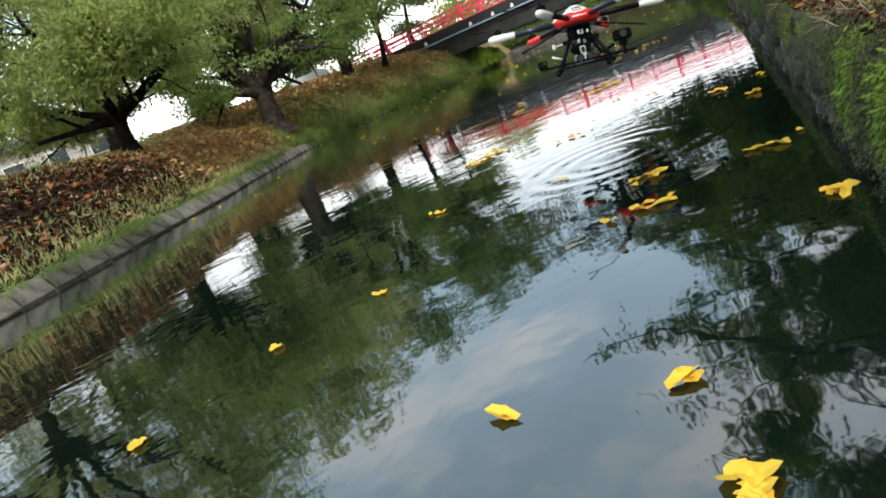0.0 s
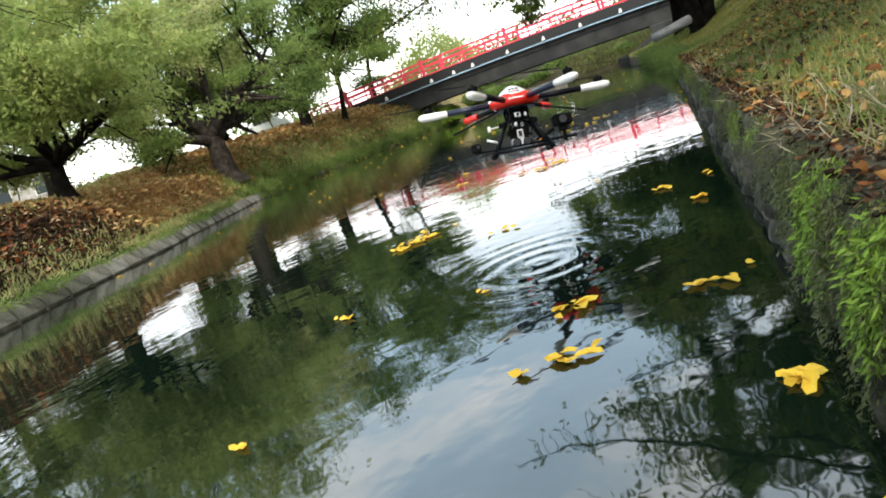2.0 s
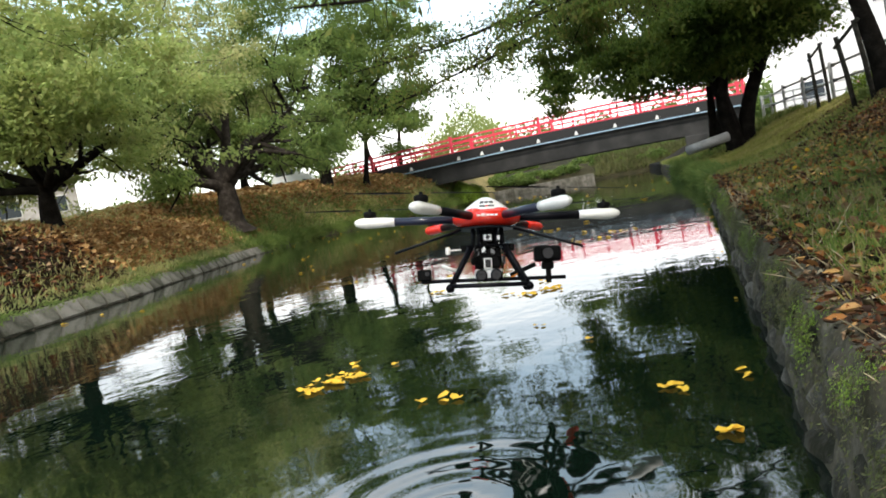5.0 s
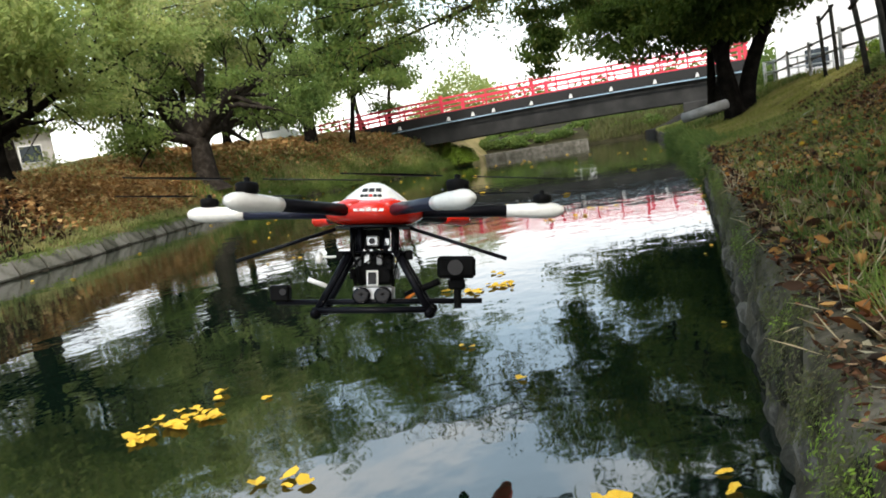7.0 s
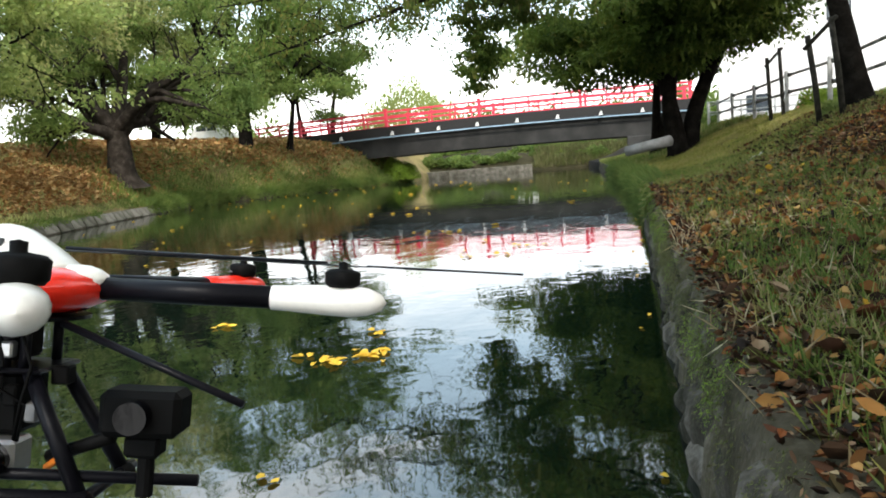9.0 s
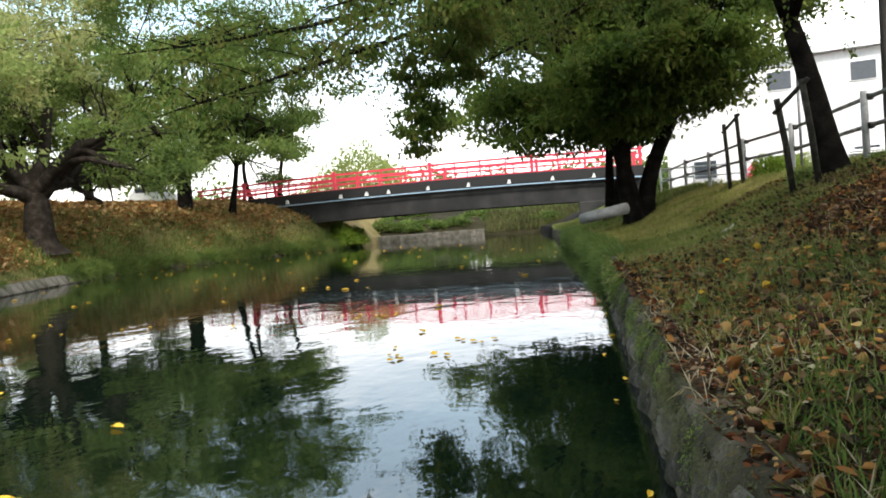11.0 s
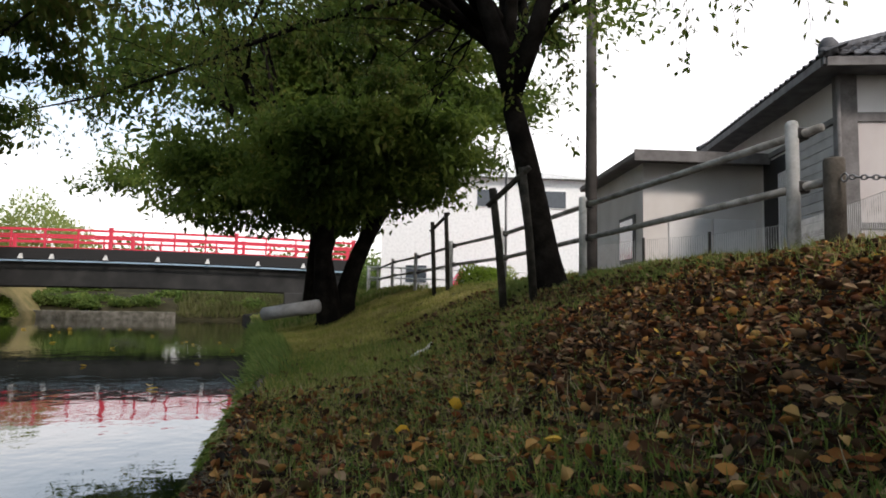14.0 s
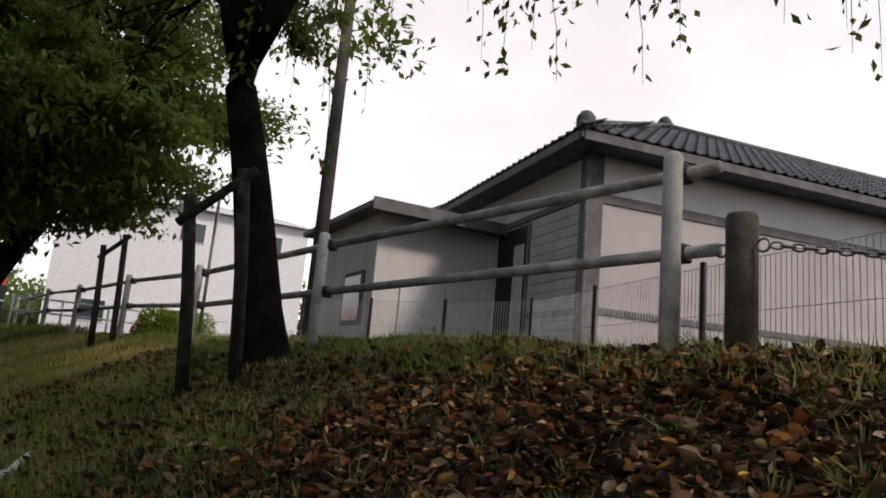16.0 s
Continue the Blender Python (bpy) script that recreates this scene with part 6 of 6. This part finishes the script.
for k in range(6):
    a = radians(60 * k)
    front, rear = k in (4, 5), k in (1, 2)
    d = Vector((math.cos(a), math.sin(a), 0))
    tip = d * R6
    arm = part("arm", tubem([d * 0.12, d * (R6 - 0.09)], 0.019, 16), M_NAVY if k in (5, 3) else M_CARBON, drone, "dark carbon arm tube", True)
    pm = Matrix.Translation(tip - d * 0.015) @ Matrix.Rotation(a, 4, "Z")
    prof = [(-0.105, 0.0), (-0.1, 0.021), (-0.07, 0.022), (-0.02, 0.025), (0.03, 0.027), (0.06, 0.023), (0.082, 0.014), (0.09, 0.0)]
    bm = lathe([(max(r, 0.001), x) for x, r in prof], 18, m=pm @ Matrix.Rotation(radians(90), 4, "Y") @ Matrix.Scale(1.15, 4, (0, 1, 0)))
    pod = part("motor_pod", bm, M_SHELLR if rear else M_SHELLW, arm, "red motor pod" if rear else "white motor pod", True)
    for j in (-1, 1):
        part("screw", lathe([(0.004, 0), (0.004, 0.003), (0.0, 0.004)], 8, m=Matrix.Translation(tip - d * (0.06 + 0.02 * j)) @ Matrix.Translation((0, 0, 0.031))), M_STEEL, arm)
    mt = tip + Vector((0, 0, 0.040))
    part("motor", lathe([(0.024, -0.018), (0.029, -0.012), (0.030, 0.006), (0.025, 0.011), (0.008, 0.014), (0.008, 0.024), (0.0, 0.026)], 20, m=Matrix.Translation(mt)), M_RUBBER, arm, "black brushless motor", True)
    bm = blade_mesh()
    bmesh.ops.transform(bm, matrix=Matrix.Translation(mt + Vector((0, 0, 0.02))) @ Matrix.Rotation(radians(6 * (k - 2.5) + 3), 4, "Z"), verts=bm.verts)
    part("propeller", bm, M_CARBON, arm, "dark two-blade propeller", True)

# centre stack under the shell
part("base_plate", lathe([(0.13, -0.052), (0.13, -0.046)], 30), M_CARBON, drone)
for x, y in ((-0.066, -0.05), (0.066, -0.05), (-0.066, 0.05), (0.066, 0.05), (-0.04, -0.055), (0.04, -0.055)):
    part("standoff", tubem([(x, y, -0.13), (x, y, -0.05)], 0.0085, 10), M_CARBON, drone, soft=True)
part("mount_plate", boxm((-0.1, -0.07, -0.134), (0.1, 0.07, -0.126), 0.004), M_CARBON, drone)
part("battery_pack", boxm((-0.045, -0.03, -0.12), (0.045, 0.05, -0.056), 0.006), M_RUBBER, drone, "black battery block")
eye_ = part("nose_camera", boxm((-0.02, -0.075, -0.112), (0.02, -0.045, -0.078), 0.005), M_SILVER, drone, "small silver camera")
part("lens", tubem([(0, -0.082, -0.095), (0, -0.07, -0.095)], 0.010, 14), M_LENS, eye_)
part("receiver", boxm((0.038, -0.07, -0.11), (0.056, -0.05, -0.085), 0.003), M_SILVER, drone)
for s in (-1, 1):
    part("servo", boxm((s * 0.11 - 0.014, -0.03, -0.155), (s * 0.11 + 0.014, 0.0, -0.125), 0.003), M_RUBBER, drone)
# payload
pay = part("gimbal_block", boxm((-0.06, -0.04, -0.235), (0.06, 0.05, -0.134), 0.01), M_RUBBER, drone, "black gimbal block")
hs = part("camera_housing", boxm((-0.066, -0.06, -0.295), (0.064, 0.0, -0.238), 0.006), M_SILVER, drone, "grey twin camera housing")
for x in (-0.035, 0.033):
    part("lens", lathe([(0.027, 0), (0.028, 0.03), (0.02, 0.032), (0.0, 0.028)], 22, m=Matrix.Translation((x, -0.058, -0.267)) @ Matrix.Rotation(radians(90), 4, "X")), M_LENS, hs, "large black lens", True)
fr = part("viewfinder_frame", boxm((-0.022, -0.058, -0.238), (0.016, -0.044, -0.188), 0.002), M_SHELLW, drone, "white square frame")
part("screen", boxm((-0.016, -0.0605, -0.232), (0.010, -0.0582, -0.194)), M_LENS, fr)
for j, (x, y, z, m_) in enumerate(((-0.05, -0.045, -0.16, M_STEEL), (-0.02, -0.045, -0.15, M_SILVER), (0.02, -0.045, -0.155, M_STEEL), (0.05, -0.045, -0.17, M_RUBBER), (-0.07, -0.02, -0.2, M_RUBBER), (0.07, -0.02, -0.2, M_STEEL))):
    part("fitting", boxm((x - 0.01, y - 0.012, z - 0.016), (x + 0.01, y + 0.01, z + 0.016), 0.003), m_, drone)
for k in range(7):
    x0, x1 = random.uniform(-0.07, 0.07), random.uniform(-0.08, 0.08)
    part("cable", tubem([(x0, -0.06, -0.06), (x0 * 1.3 + 0.01, -0.075, -0.12), (x1, -0.065, -0.18), (x1 * 0.8, -0.05, -0.24)], 0.0028, 5), M_RUBBER, drone, "loose black cable", True)
# landing gear
for s in (-1, 1):
    for yy in (-0.05, 0.05):
        leg = part("leg", tubem([(s * 0.075, yy, -0.13), (s * 0.178, yy * 1.6, -0.318)], 0.0125, 12), M_CARBON, drone, "dark angled leg tube", True)
        part("foot", ellipsoid((s * 0.18, yy * 1.6, -0.322), (0.019, 0.019, 0.019), 14, 10), M_RUBBER, leg, "black rubber foot", True)
    part("strut", tubem([(s * 0.12, -0.05, -0.055), (s * 0.42, -0.12, -0.155)], 0.0062, 8), M_CARBON, drone, "thin black antenna rod", True)
    part("skid", tubem([(s * 0.178, -0.12, -0.318), (s * 0.178, 0.12, -0.318)], 0.0095, 10), M_CARBON, drone, soft=True)
part("crossbar", tubem([(-0.19, -0.085, -0.312), (0.19, -0.085, -0.312)], 0.0105, 12), M_CARBON, drone, "black cross tube", True)
part("boom", tubem([(-0.31, -0.06, -0.287), (0.345, -0.06, -0.287)], 0.009, 12), M_CARBON, drone, "long black equipment boom", True)
bc = part("side_camera", boxm((0.205, -0.11, -0.215), (0.325, -0.04, -0.145), 0.010), M_RUBBER, drone, "bulky black video camera")
part("camera_mount", boxm((0.238, -0.09, -0.25), (0.292, -0.05, -0.215), 0.006), M_RUBBER, bc)
part("camera_stem", tubem([(0.268, -0.07, -0.31), (0.268, -0.07, -0.245)], 0.0125, 12), M_RUBBER, bc)
part("lens", tubem([(0.262, -0.135, -0.18), (0.262, -0.105, -0.18)], 0.024, 18), M_LENS, bc)
sc = part("action_camera", boxm((-0.325, -0.09, -0.283), (-0.262, -0.05, -0.232), 0.006), M_RUBBER, drone, "small black action camera")
part("lens", tubem([(-0.28, -0.098, -0.252), (-0.28, -0.088, -0.252)], 0.011, 14), M_LENS, sc)
part("side_arm", tubem([(0.1, -0.02, -0.27), (0.21, -0.06, -0.225)], 0.011, 10), M_RUBBER, drone, soft=True)
part("gps_stick", tubem([(-0.215, -0.03, -0.215), (-0.14, -0.02, -0.245)], 0.008, 8), M_SHELLW, drone, "white stick antenna", True)
part("white_receiver", lathe([(0.008, -0.02), (0.012, -0.015), (0.012, 0.012), (0.0, 0.02)], 12, m=Matrix.Translation((-0.185, 0.0, -0.145))), M_SHELLW, drone, "small white receiver", True)
part("receiver_arm", tubem([(-0.185, 0.0, -0.145), (-0.11, 0.0, -0.142)], 0.004, 6), M_SHELLW, drone)
part("orange_cable", tubem([(0.1, -0.03, -0.285), (0.13, -0.035, -0.262), (0.15, -0.03, -0.25)], 0.006, 6), M_ORANGE, drone, "orange cable end", True)
